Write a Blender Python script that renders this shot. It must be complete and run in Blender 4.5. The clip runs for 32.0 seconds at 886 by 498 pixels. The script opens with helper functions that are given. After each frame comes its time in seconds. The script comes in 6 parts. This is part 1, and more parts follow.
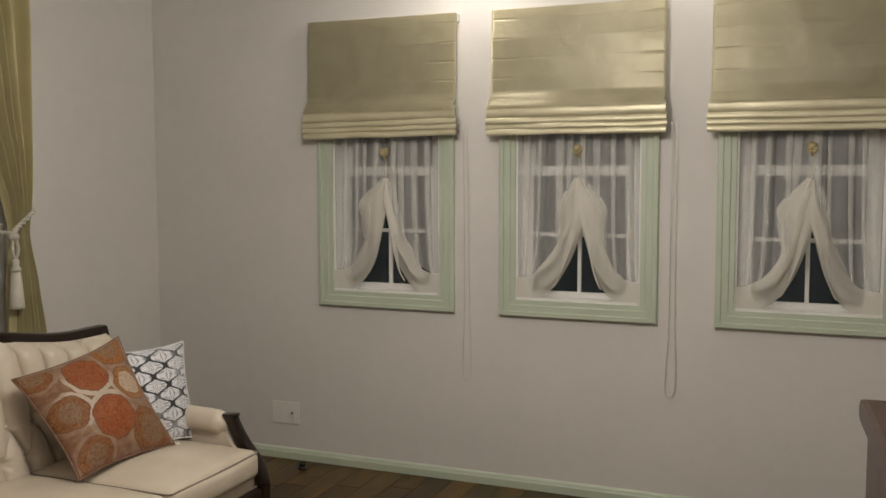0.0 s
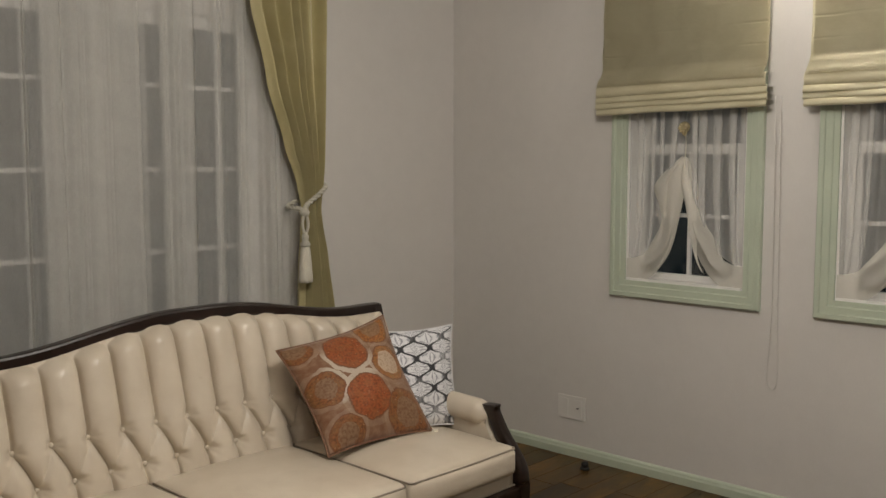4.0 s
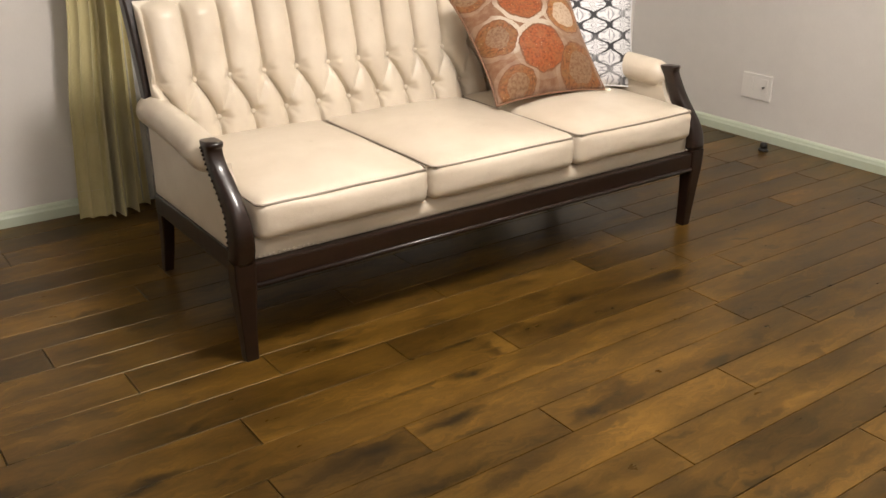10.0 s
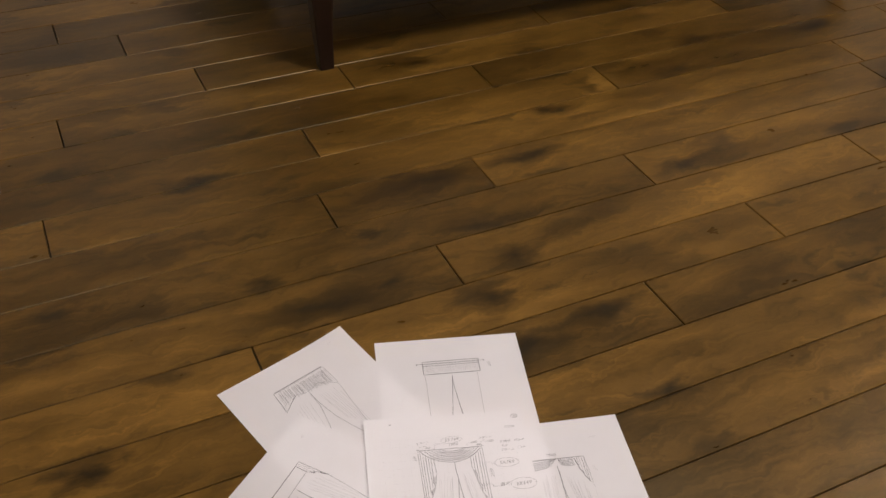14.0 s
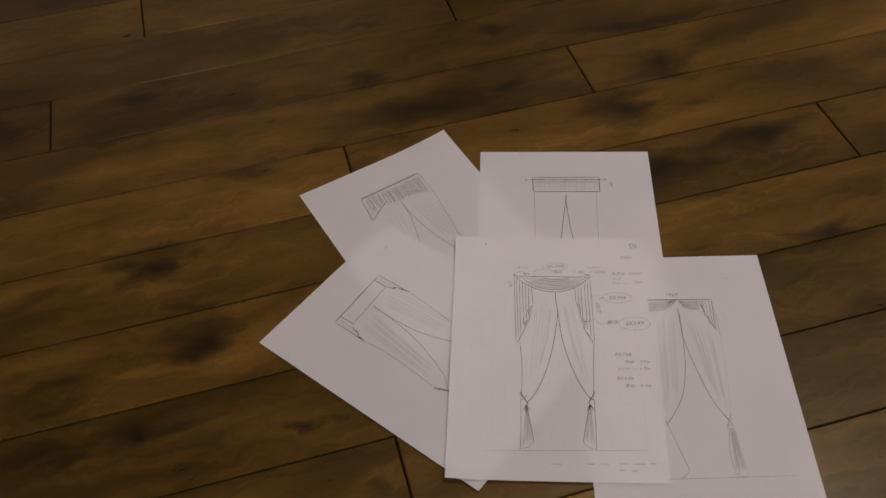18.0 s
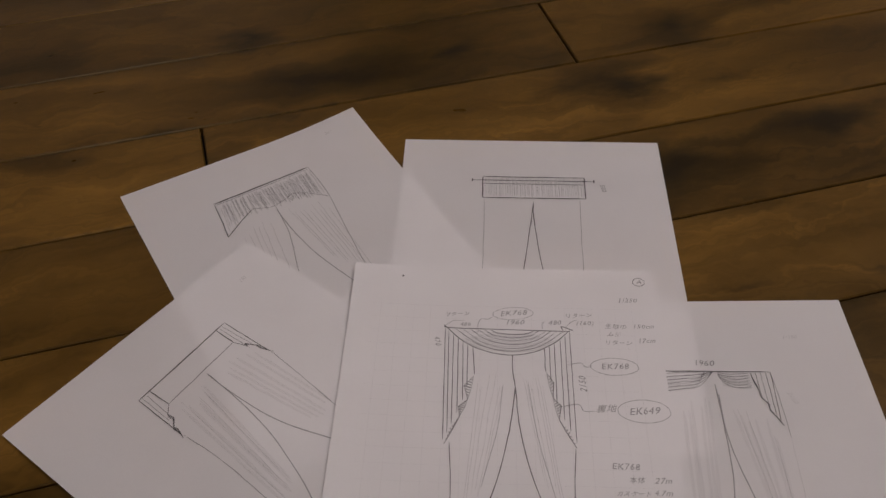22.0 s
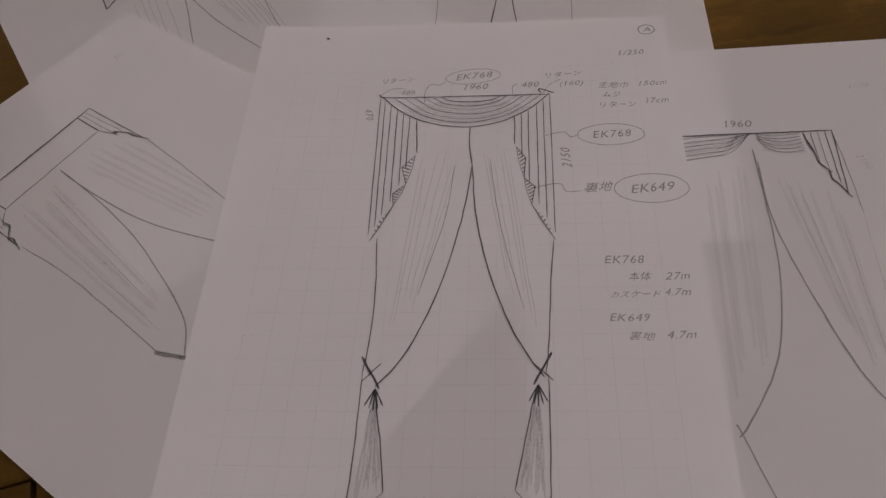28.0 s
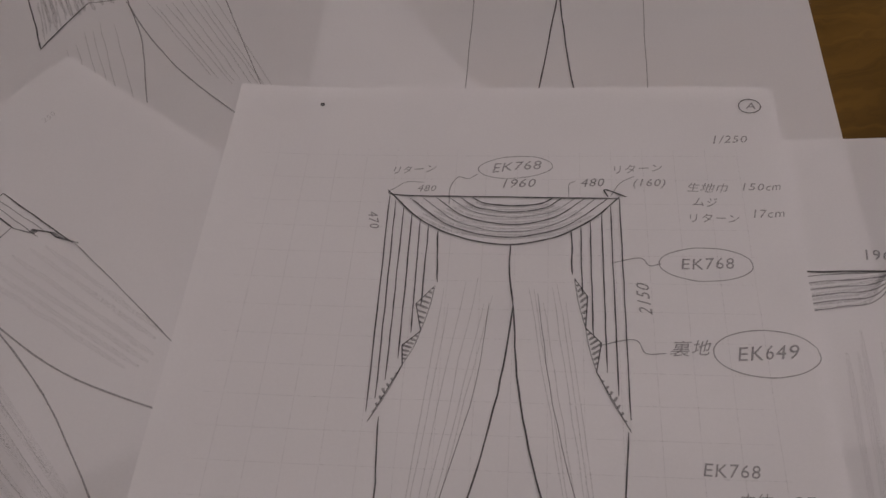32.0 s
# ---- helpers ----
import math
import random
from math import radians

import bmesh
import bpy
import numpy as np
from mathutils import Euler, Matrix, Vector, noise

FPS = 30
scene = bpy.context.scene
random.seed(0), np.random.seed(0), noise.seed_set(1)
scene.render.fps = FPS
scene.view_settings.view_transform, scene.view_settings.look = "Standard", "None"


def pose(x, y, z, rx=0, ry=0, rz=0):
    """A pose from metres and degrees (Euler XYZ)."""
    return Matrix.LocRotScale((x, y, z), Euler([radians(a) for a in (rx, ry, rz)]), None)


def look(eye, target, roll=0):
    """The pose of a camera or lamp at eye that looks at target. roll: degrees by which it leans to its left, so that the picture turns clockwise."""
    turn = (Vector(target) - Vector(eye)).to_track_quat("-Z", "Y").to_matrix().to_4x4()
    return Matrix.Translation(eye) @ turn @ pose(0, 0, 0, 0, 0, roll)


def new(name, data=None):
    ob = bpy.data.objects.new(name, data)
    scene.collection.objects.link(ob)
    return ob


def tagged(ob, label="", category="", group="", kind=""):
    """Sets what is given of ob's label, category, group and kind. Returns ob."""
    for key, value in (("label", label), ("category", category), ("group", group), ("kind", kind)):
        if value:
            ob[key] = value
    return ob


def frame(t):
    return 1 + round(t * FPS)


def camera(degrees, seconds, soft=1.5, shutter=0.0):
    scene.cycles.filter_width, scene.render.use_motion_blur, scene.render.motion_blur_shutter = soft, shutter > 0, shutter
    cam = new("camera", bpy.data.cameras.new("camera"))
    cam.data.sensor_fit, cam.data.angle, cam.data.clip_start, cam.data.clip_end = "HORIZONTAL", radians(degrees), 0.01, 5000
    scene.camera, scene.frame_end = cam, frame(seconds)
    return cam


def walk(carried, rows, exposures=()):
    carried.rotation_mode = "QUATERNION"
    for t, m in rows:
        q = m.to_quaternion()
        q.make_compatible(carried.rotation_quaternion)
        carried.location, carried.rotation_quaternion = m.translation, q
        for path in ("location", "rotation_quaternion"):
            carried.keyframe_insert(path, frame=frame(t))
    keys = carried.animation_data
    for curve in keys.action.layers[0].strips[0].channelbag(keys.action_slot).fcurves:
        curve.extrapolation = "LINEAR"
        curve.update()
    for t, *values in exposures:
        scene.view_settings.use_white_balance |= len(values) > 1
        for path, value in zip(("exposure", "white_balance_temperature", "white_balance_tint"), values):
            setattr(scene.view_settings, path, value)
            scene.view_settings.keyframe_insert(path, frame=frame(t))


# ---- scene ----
cam = camera(50.4, 32.0)
PATH = [
    (0, (-3.75, -2.721, 1.582), (-1.903, -1.973, 1.416), -0.1),
    (0.5, (-3.667, -2.753, 1.557), (-1.837, -1.96, 1.411), -0.3),
    (1, (-3.601, -2.739, 1.553), (-1.781, -1.919, 1.419), -0.2),
    (1.5, (-3.521, -2.757, 1.544), (-1.73, -1.874, 1.425), -0.1),
    (2, (-3.443, -2.773, 1.52), (-1.699, -1.799, 1.422), -0.3),
    (2.5, (-3.37, -2.738, 1.532), (-1.685, -1.666, 1.426), 0.1),
    (3, (-3.309, -2.758, 1.54), (-1.711, -1.561, 1.417), 0.1),
    (3.5, (-3.276, -2.788, 1.521), (-1.764, -1.487, 1.375), -0.1),
    (4, (-3.282, -2.803, 1.523), (-1.835, -1.435, 1.338), 0.0),
    (4.5, (-3.282, -2.794, 1.492), (-1.881, -1.382, 1.281), 0.1),
    (6.5, (-3.25, -2.788, 1.442), (-1.984, -1.282, 1.081), 1.0),
    (7, (-3.255, -2.781, 1.424), (-2.015, -1.262, 1.025), 1.1),
    (7.5, (-3.258, -2.776, 1.408), (-2.045, -1.25, 0.963), 1.0),
    (8, (-3.255, -2.782, 1.392), (-2.072, -1.249, 0.891), 0.8),
    (8.5, (-3.253, -2.783, 1.37), (-2.098, -1.251, 0.807), 0.5),
    (9, (-3.252, -2.783, 1.343), (-2.122, -1.258, 0.715), 0.3),
    (9.5, (-3.247, -2.785, 1.328), (-2.144, -1.273, 0.621), 0.2),
    (10, (-3.242, -2.782, 1.313), (-2.163, -1.291, 0.531), 0.3),
    (10.5, (-3.239, -2.778, 1.293), (-2.181, -1.31, 0.441), 0.4),
    (11, (-3.23, -2.774, 1.276), (-2.198, -1.33, 0.354), 0.5),
    (11.5, (-3.2, -2.766, 1.256), (-2.208, -1.339, 0.267), 0.2),
    (12, (-3.181, -2.747, 1.233), (-2.218, -1.342, 0.185), 0.5),
    (12.5, (-3.157, -2.733, 1.203), (-2.223, -1.345, 0.106), 1.2),
    (13, (-3.117, -2.728, 1.178), (-2.235, -1.344, 0.035), 1.8),
    (13.5, (-3.068, -2.721, 1.167), (-2.266, -1.331, -0.027), 2.1),
    (14, (-3.01, -2.723, 1.182), (-2.324, -1.326, -0.075), 1.7),
    (14.5, (-2.985, -2.72, 1.161), (-2.379, -1.317, -0.129), 1.9),
    (16.5, (-2.907, -2.707, 1.085), (-2.557, -1.348, -0.34), -1.9),
    (17, (-2.9, -2.688, 1.057), (-2.582, -1.348, -0.394), -2.7),
    (17.5, (-2.899, -2.657, 1.032), (-2.596, -1.348, -0.45), -3.0),
    (18, (-2.883, -2.63, 0.993), (-2.602, -1.339, -0.509), -3.8),
    (18.5, (-2.869, -2.594, 0.953), (-2.586, -1.335, -0.574), -3.7),
    (19, (-2.854, -2.54, 0.894), (-2.559, -1.307, -0.652), -2.8),
    (19.5, (-2.828, -2.461, 0.812), (-2.526, -1.245, -0.747), -1.8),
    (20, (-2.795, -2.384, 0.715), (-2.515, -1.152, -0.836), -2.3),
    (20.5, (-2.767, -2.338, 0.642), (-2.514, -1.098, -0.906), -3.2),
    (21, (-2.753, -2.341, 0.616), (-2.493, -1.131, -0.955), -3.1),
    (21.5, (-2.746, -2.347, 0.604), (-2.448, -1.087, -0.92), -2.3),
    (22, (-2.745, -2.34, 0.605), (-2.392, -0.982, -0.82), -1.1),
    (22.5, (-2.748, -2.336, 0.603), (-2.363, -0.937, -0.774), -0.6),
    (23, (-2.751, -2.334, 0.596), (-2.348, -0.936, -0.776), -0.2),
    (23.5, (-2.745, -2.333, 0.587), (-2.346, -0.926, -0.778), -0.8),
    (24, (-2.733, -2.327, 0.571), (-2.356, -0.92, -0.8), -1.8),
    (24.5, (-2.722, -2.321, 0.551), (-2.368, -0.933, -0.845), -2.6),
    (25, (-2.718, -2.321, 0.519), (-2.374, -0.953, -0.9), -2.9),
    (25.5, (-2.705, -2.322, 0.489), (-2.399, -0.979, -0.962), -4.1),
    (26, (-2.7, -2.324, 0.459), (-2.409, -1.005, -1.016), -4.5),
    (26.5, (-2.694, -2.32, 0.437), (-2.42, -1.027, -1.064), -5.0),
    (28.5, (-2.657, -2.276, 0.378), (-2.461, -1.044, -1.185), -7.9),
    (29, (-2.65, -2.262, 0.367), (-2.46, -1.027, -1.195), -8.2),
    (29.5, (-2.639, -2.24, 0.362), (-2.471, -1.019, -1.214), -9.0),
    (30, (-2.632, -2.216, 0.352), (-2.481, -0.998, -1.227), -9.6),
    (30.5, (-2.63, -2.192, 0.344), (-2.483, -0.984, -1.244), -9.6),
    (31, (-2.631, -2.17, 0.335), (-2.479, -0.963, -1.253), -8.9),
    (31.5, (-2.633, -2.148, 0.328), (-2.478, -0.948, -1.264), -8.2),
    (32, (-2.636, -2.134, 0.327), (-2.471, -0.94, -1.269), -7.2),
]
EXPOSURES = [
    (0, 0.04, 6500, 10), (4.5, 0.02, 6500, 10), (7, 0.06, 6500, 10), (9, 0.46, 6500, 11), (10, 1.22, 6500, 13), (11, 1.86, 6480, 18), (12, 1.68, 6380, 18),
    (13, 1.10, 6220, 17), (14.5, 0.58, 6230, 19), (17, -0.04, 6300, 21), (20, -0.24, 6250, 22), (22, -0.28, 6250, 22), (24, -0.24, 6250, 23), (26, -0.47, 6250, 24), (32, -0.65, 6250, 24),
]
walk(cam, [(t, look(eye, target, roll)) for t, eye, target, roll in PATH], EXPOSURES)

# ---- world and lamps: a room at night, lit by ceiling lamps and an added fill ----
world = bpy.data.worlds.new("night")
scene.world = world
world.use_nodes = True
world.node_tree.nodes["Background"].inputs[0].default_value = (0.010, 0.014, 0.016, 1)
world.node_tree.nodes["Background"].inputs[1].default_value = 0.6


def area_lamp(name, at, target, watts, size, colour):
    ob = new(name, bpy.data.lights.new(name, "AREA"))
    ob.data.shape, ob.data.size, ob.data.energy, ob.data.color = "DISK", size, watts, colour
    ob.matrix_world = look(at, target)
    return ob


def bulb(name, at, watts, radius, colour):
    ob = new(name, bpy.data.lights.new(name, "POINT"))
    ob.data.shadow_soft_size, ob.data.energy, ob.data.color = radius, watts, colour
    ob.location = at
    return ob


WARM = (1.0, 0.935, 0.85)
bulb("wall_side_lamp", (0.28, -1.13, 2.585), 6.0, 0.05, WARM)
bulb("wall_side_lamp", (0.28, -2.15, 2.585), 2.7, 0.05, WARM)
bulb("ceiling_lamp", (-1.66, -1.70, 2.42), 74, 0.24, WARM)
# added fill from the room's south-west side; no known fixture hangs there
area_lamp("room_fill", (-3.2, -3.2, 2.60), (-3.2, -3.2, 0), 9, 0.5, WARM)

# ---- the room's sizes ----
WX, WY, WEST, SOUTH, TOP = 0.655, 0.838, -5.2, -4.4, 2.635


# ---- helpers for materials ----
def blank(name):
    m = bpy.data.materials.new(name)
    m.use_nodes = True
    nt = m.node_tree
    return m, nt, nt.nodes["Principled BSDF"]


def node(nt, kind, **sockets):
    n = nt.nodes.new(kind)
    for key, value in sockets.items():
        fill(nt, n.inputs[int(key[1:])] if key[0] == "i" and key[1:].isdigit() else n.inputs[key.replace("_", " ")], value)
    return n


def fill(nt, socket, value):
    if isinstance(value, bpy.types.NodeSocket):
        nt.links.new(value, socket)
    else:
        socket.default_value = value


def math_node(nt, op, a, b=0.0, clamp=False):
    n = nt.nodes.new("ShaderNodeMath")
    n.operation, n.use_clamp = op, clamp
    fill(nt, n.inputs[0], a)
    fill(nt, n.inputs[1], b)
    return n.outputs[0]


def scaled(nt, vector, scale, shift=None):
    n = nt.nodes.new("ShaderNodeMapping")
    nt.links.new(vector, n.inputs[0])
    n.inputs["Scale"].default_value = scale
    if shift is not None:
        fill(nt, n.inputs["Location"], shift)
    return n.outputs[0]


def noise_tex(nt, vector, scale, detail=3.0, rough=0.55, warp=0.0):
    n = node(nt, "ShaderNodeTexNoise", Vector=vector, Scale=scale, Detail=detail, Roughness=rough, Distortion=warp)
    return n.outputs[0]


def ramp(nt, value, stops):
    n = nt.nodes.new("ShaderNodeValToRGB")
    nt.links.new(value, n.inputs[0])
    e = n.color_ramp.elements
    while len(e) < len(stops):
        e.new(0.5)
    for k, (at, colour) in zip(e, stops):
        k.position, k.color = at, (*colour, 1)
    return n.outputs[0]


def blend(nt, fac, a, b, mode="MIX"):
    n = nt.nodes.new("ShaderNodeMix")
    n.data_type, n.blend_type = "RGBA", mode
    fill(nt, n.inputs[0], fac)
    fill(nt, n.inputs[6], (*a, 1) if isinstance(a, tuple) else a)
    fill(nt, n.inputs[7], (*b, 1) if isinstance(b, tuple) else b)
    return n.outputs[2]


def bump(nt, b, height, strength=0.3, distance=0.002):
    n = node(nt, "ShaderNodeBump", Height=height, Strength=strength, Distance=distance)
    nt.links.new(n.outputs[0], b.inputs["Normal"])


def position(nt):
    return nt.nodes.new("ShaderNodeNewGeometry").outputs["Position"]


def own(nt):
    return nt.nodes.new("ShaderNodeTexCoord").outputs["Object"]


def simple(name, colour, rough=0.5, metal=0.0, vary=0.12, scale=30.0, relief=0.15, depth=0.001, coat=0.0):
    """One surface with a fine grain and slow, faint stains."""
    m, nt, b = blank(name)
    p = position(nt)
    fine, slow = noise_tex(nt, p, scale * 6, 4), noise_tex(nt, p, scale * 0.15, 3)
    tone = math_node(nt, "ADD", math_node(nt, "MULTIPLY", fine, 0.4), math_node(nt, "MULTIPLY", slow, 0.6))
    lo, hi = tuple(c * (1 - vary) for c in colour), tuple(min(1, c * (1 + vary)) for c in colour)
    nt.links.new(ramp(nt, tone, [(0.3, lo), (0.7, hi)]), b.inputs["Base Color"])
    b.inputs["Metallic"].default_value = metal
    fill(nt, b.inputs["Roughness"], math_node(nt, "ADD", math_node(nt, "MULTIPLY", slow, 0.16), rough - 0.08))
    b.inputs["Coat Weight"].default_value = coat
    bump(nt, b, fine, relief, depth)
    return m


# ---- materials ----
# the floor's clearest knots and dark patches: place along and across the boards, half length and half width
KNOTS = [
    (-2.247, -1.492, 0.085, 0.045), (-2.473, -1.466, 0.050, 0.032), (-2.660, -1.470, 0.190, 0.045), (-2.247, -1.370, 0.085, 0.030),
    (-2.486, -1.305, 0.034, 0.022), (-1.904, -1.017, 0.060, 0.022), (-2.050, -1.175, 0.120, 0.050), (-2.300, -1.180, 0.170, 0.048),
    (-2.360, -1.577, 0.075, 0.050), (-2.340, -1.715, 0.090, 0.055), (-2.180, -1.700, 0.130, 0.045), (-2.180, -1.906, 0.060, 0.034),
    (-1.474, -0.961, 0.075, 0.026), (-1.322, -0.845, 0.085, 0.028), (-0.945, -0.904, 0.090, 0.034), (-1.720, -1.350, 0.130, 0.040),
    (-2.111, -0.678, 0.080, 0.028), (-2.768, -0.989, 0.100, 0.036), (-2.722, -1.370, 0.055, 0.034), (-3.090, -1.297, 0.070, 0.042),
    (-3.104, -1.687, 0.070, 0.040), (-2.912, -2.003, 0.034, 0.016), (-3.129, -1.956, 0.050, 0.028), (-3.055, -1.841, 0.075, 0.036),
]


def plank_material():
    """Dark-stained, glossy maple boards: a quiet ground, smoky patches, and knots with curled figure round them."""
    m, nt, b = blank("stained_maple")
    p = position(nt)
    luck = nt.nodes.new("ShaderNodeObjectInfo").outputs["Random"]
    add = lambda x, y: math_node(nt, "ADD", x, y)
    mul = lambda x, y: math_node(nt, "MULTIPLY", x, y)

    def soft(value, a, z):
        n = node(nt, "ShaderNodeMapRange", Value=value)
        n.interpolation_type = "SMOOTHSTEP"
        n.inputs[1].default_value, n.inputs[2].default_value = a, z
        return n.outputs[0]

    shift = node(nt, "ShaderNodeCombineXYZ", X=mul(luck, 37.0), Y=mul(luck, 91.0), Z=0.0).outputs[0]
    wave = noise_tex(nt, scaled(nt, p, (8.0, 20.0, 1)), 1.0, 4.0, 0.6)
    wave2 = noise_tex(nt, scaled(nt, p, (12.0, 15.0, 1), (3.1, 7.7, 0.0)), 1.0, 4.0, 0.6)
    bent = node(nt, "ShaderNodeVectorMath", i0=p, i1=node(nt, "ShaderNodeCombineXYZ", X=mul(math_node(nt, "SUBTRACT", wave, 0.5), 0.22), Y=mul(math_node(nt, "SUBTRACT", wave2, 0.5), 0.085), Z=0.0).outputs[0]).outputs[0]
    near = None
    for x, y, long, wide in KNOTS:
        d = node(nt, "ShaderNodeVectorMath", i0=bent, i1=(x, y, 0.0))
        d.operation = "SUBTRACT"
        d = node(nt, "ShaderNodeVectorMath", i0=d.outputs[0], i1=(1 / long, 1 / wide, 0.0))
        d.operation = "MULTIPLY"
        d = node(nt, "ShaderNodeVectorMath", i0=d.outputs[0])
        d.operation = "LENGTH"
        near = d.outputs["Value"] if near is None else math_node(nt, "MINIMUM", near, d.outputs["Value"])
    # the other boards' knots and smoke
    lump = noise_tex(nt, scaled(nt, bent, (5.0, 12.0, 1), shift), 1.0, 2.5, 0.5)
    smoke = noise_tex(nt, scaled(nt, bent, (3.0, 6.5, 1), node(nt, "ShaderNodeVectorMath", i0=shift, i1=(5.3, 2.1, 0.0)).outputs[0]), 1.0, 5.0, 0.55)
    halo = math_node(nt, "MAXIMUM", mul(soft(near, 1.15, 0.25), 0.95), mul(soft(lump, 0.58, 0.72), 0.85))
    core = math_node(nt, "MAXIMUM", soft(near, 0.42, 0.05), soft(lump, 0.72, 0.84))
    about = math_node(nt, "MAXIMUM", soft(near, 2.6, 0.7), soft(lump, 0.47, 0.66))
    # grain that bends round the knots, and the curled figure beside them
    flow = node(nt, "ShaderNodeVectorMath", i0=bent, i1=node(nt, "ShaderNodeCombineXYZ", X=0.0, Y=mul(about, 0.03), Z=0.0).outputs[0]).outputs[0]
    grain = noise_tex(nt, scaled(nt, flow, (2.4, 48, 1), shift), 1.0, 4, 0.62)
    fine = noise_tex(nt, scaled(nt, flow, (6.0, 170, 1), shift), 1.0, 2, 0.5)
    curl = noise_tex(nt, scaled(nt, flow, (9.0, 44.0, 1), (1.0, 4.0, 0.0)), 1.0, 1.5, 0.5, 0.8)
    ground = noise_tex(nt, scaled(nt, p, (1.3, 4.5, 1), shift), 1.0, 2.5, 0.5, 0.3)
    tone = add(mul(ground, 0.46), add(mul(grain, 0.28), mul(wave, 0.26)))
    tone = add(tone, mul(math_node(nt, "SUBTRACT", luck, 0.60), 0.14))
    tone = add(tone, mul(mul(math_node(nt, "SUBTRACT", curl, 0.44), about), 0.20))
    col = ramp(nt, tone, [(0.31, (0.021, 0.0109, 0.0014)), (0.42, (0.058, 0.0295, 0.0044)), (0.53, (0.108, 0.0553, 0.0086)), (0.66, (0.198, 0.1025, 0.0170))])
    col = blend(nt, mul(soft(smoke, 0.49, 0.63), 0.40), col, (0.018, 0.0098, 0.0020))
    col = blend(nt, 0.45, col, ramp(nt, fine, [(0.3, (0.55, 0.52, 0.48)), (0.65, (1, 1, 1))]), "MULTIPLY")
    col = blend(nt, mul(halo, 0.80), col, (0.013, 0.0066, 0.0012))
    col = blend(nt, mul(core, 0.75), col, (0.005, 0.0028, 0.0013))
    nt.links.new(col, b.inputs["Base Color"])
    b.inputs["Specular IOR Level"].default_value = 0.32
    b.inputs["Specular Tint"].default_value = (1.0, 0.90, 0.60, 1)
    fill(nt, b.inputs["Roughness"], add(mul(wave, 0.18), 0.22))
    bump(nt, b, add(grain, mul(ground, 2.0)), 0.06, 0.001)
    return m


def leather_material():
    m, nt, b = blank("cream_leather")
    p = position(nt)
    cell = node(nt, "ShaderNodeTexVoronoi", Vector=p, Scale=420.0).outputs["Distance"]
    crease, slow, wrinkle = noise_tex(nt, scaled(nt, p, (60, 60, 25)), 1.0, 5, 0.65, 1.0), noise_tex(nt, p, 5.0, 3), noise_tex(nt, scaled(nt, p, (9, 9, 14)), 1.0, 3, 0.5, 1.6)
    nt.links.new(ramp(nt, slow, [(0.3, (0.565, 0.490, 0.385)), (0.7, (0.66, 0.585, 0.475))]), b.inputs["Base Color"])
    fill(nt, b.inputs["Roughness"], math_node(nt, "ADD", math_node(nt, "MULTIPLY", crease, 0.18), 0.22))
    bump(nt, b, math_node(nt, "ADD", math_node(nt, "MULTIPLY", cell, 0.5), math_node(nt, "ADD", crease, math_node(nt, "MULTIPLY", wrinkle, 5.0))), 0.22, 0.0014)
    return m


def wood_material(name, lo, hi, rough):
    m, nt, b = blank(name)
    p = position(nt)
    fig = noise_tex(nt, scaled(nt, p, (9, 9, 70)), 1.0, 4, 0.6, 0.6)
    wide = noise_tex(nt, scaled(nt, p, (30, 60, 12)), 1.0, 3)
    nt.links.new(ramp(nt, math_node(nt, "ADD", math_node(nt, "MULTIPLY", fig, 0.6), math_node(nt, "MULTIPLY", wide, 0.4)), [(0.35, lo), (0.65, hi)]), b.inputs["Base Color"])
    fill(nt, b.inputs["Roughness"], math_node(nt, "ADD", math_node(nt, "MULTIPLY", wide, 0.15), rough))
    b.inputs["Coat Weight"].default_value, b.inputs["Coat Roughness"].default_value = 0.35, 0.06
    b.inputs["Specular IOR Level"].default_value = 0.35
    bump(nt, b, fig, 0.08, 0.001)
    return m


def wall_material(name, colour):
    """Matt wallpaper with a fine woven relief."""
    m, nt, b = blank(name)
    p = position(nt)
    weave = noise_tex(nt, scaled(nt, p, (260, 260, 60)), 1.0, 3, 0.6)
    slow, mid = noise_tex(nt, p, 1.3, 3), noise_tex(nt, p, 14.0, 4)
    lo, hi = tuple(c * 0.95 for c in colour), tuple(c * 1.04 for c in colour)
    tone = math_node(nt, "ADD", math_node(nt, "MULTIPLY", slow, 0.5), math_node(nt, "ADD", math_node(nt, "MULTIPLY", mid, 0.25), math_node(nt, "MULTIPLY", weave, 0.25)))
    nt.links.new(ramp(nt, tone, [(0.35, lo), (0.65, hi)]), b.inputs["Base Color"])
    b.inputs["Roughness"].default_value = 0.75
    bump(nt, b, math_node(nt, "ADD", weave, math_node(nt, "MULTIPLY", mid, 0.6)), 0.35, 0.0012)
    return m


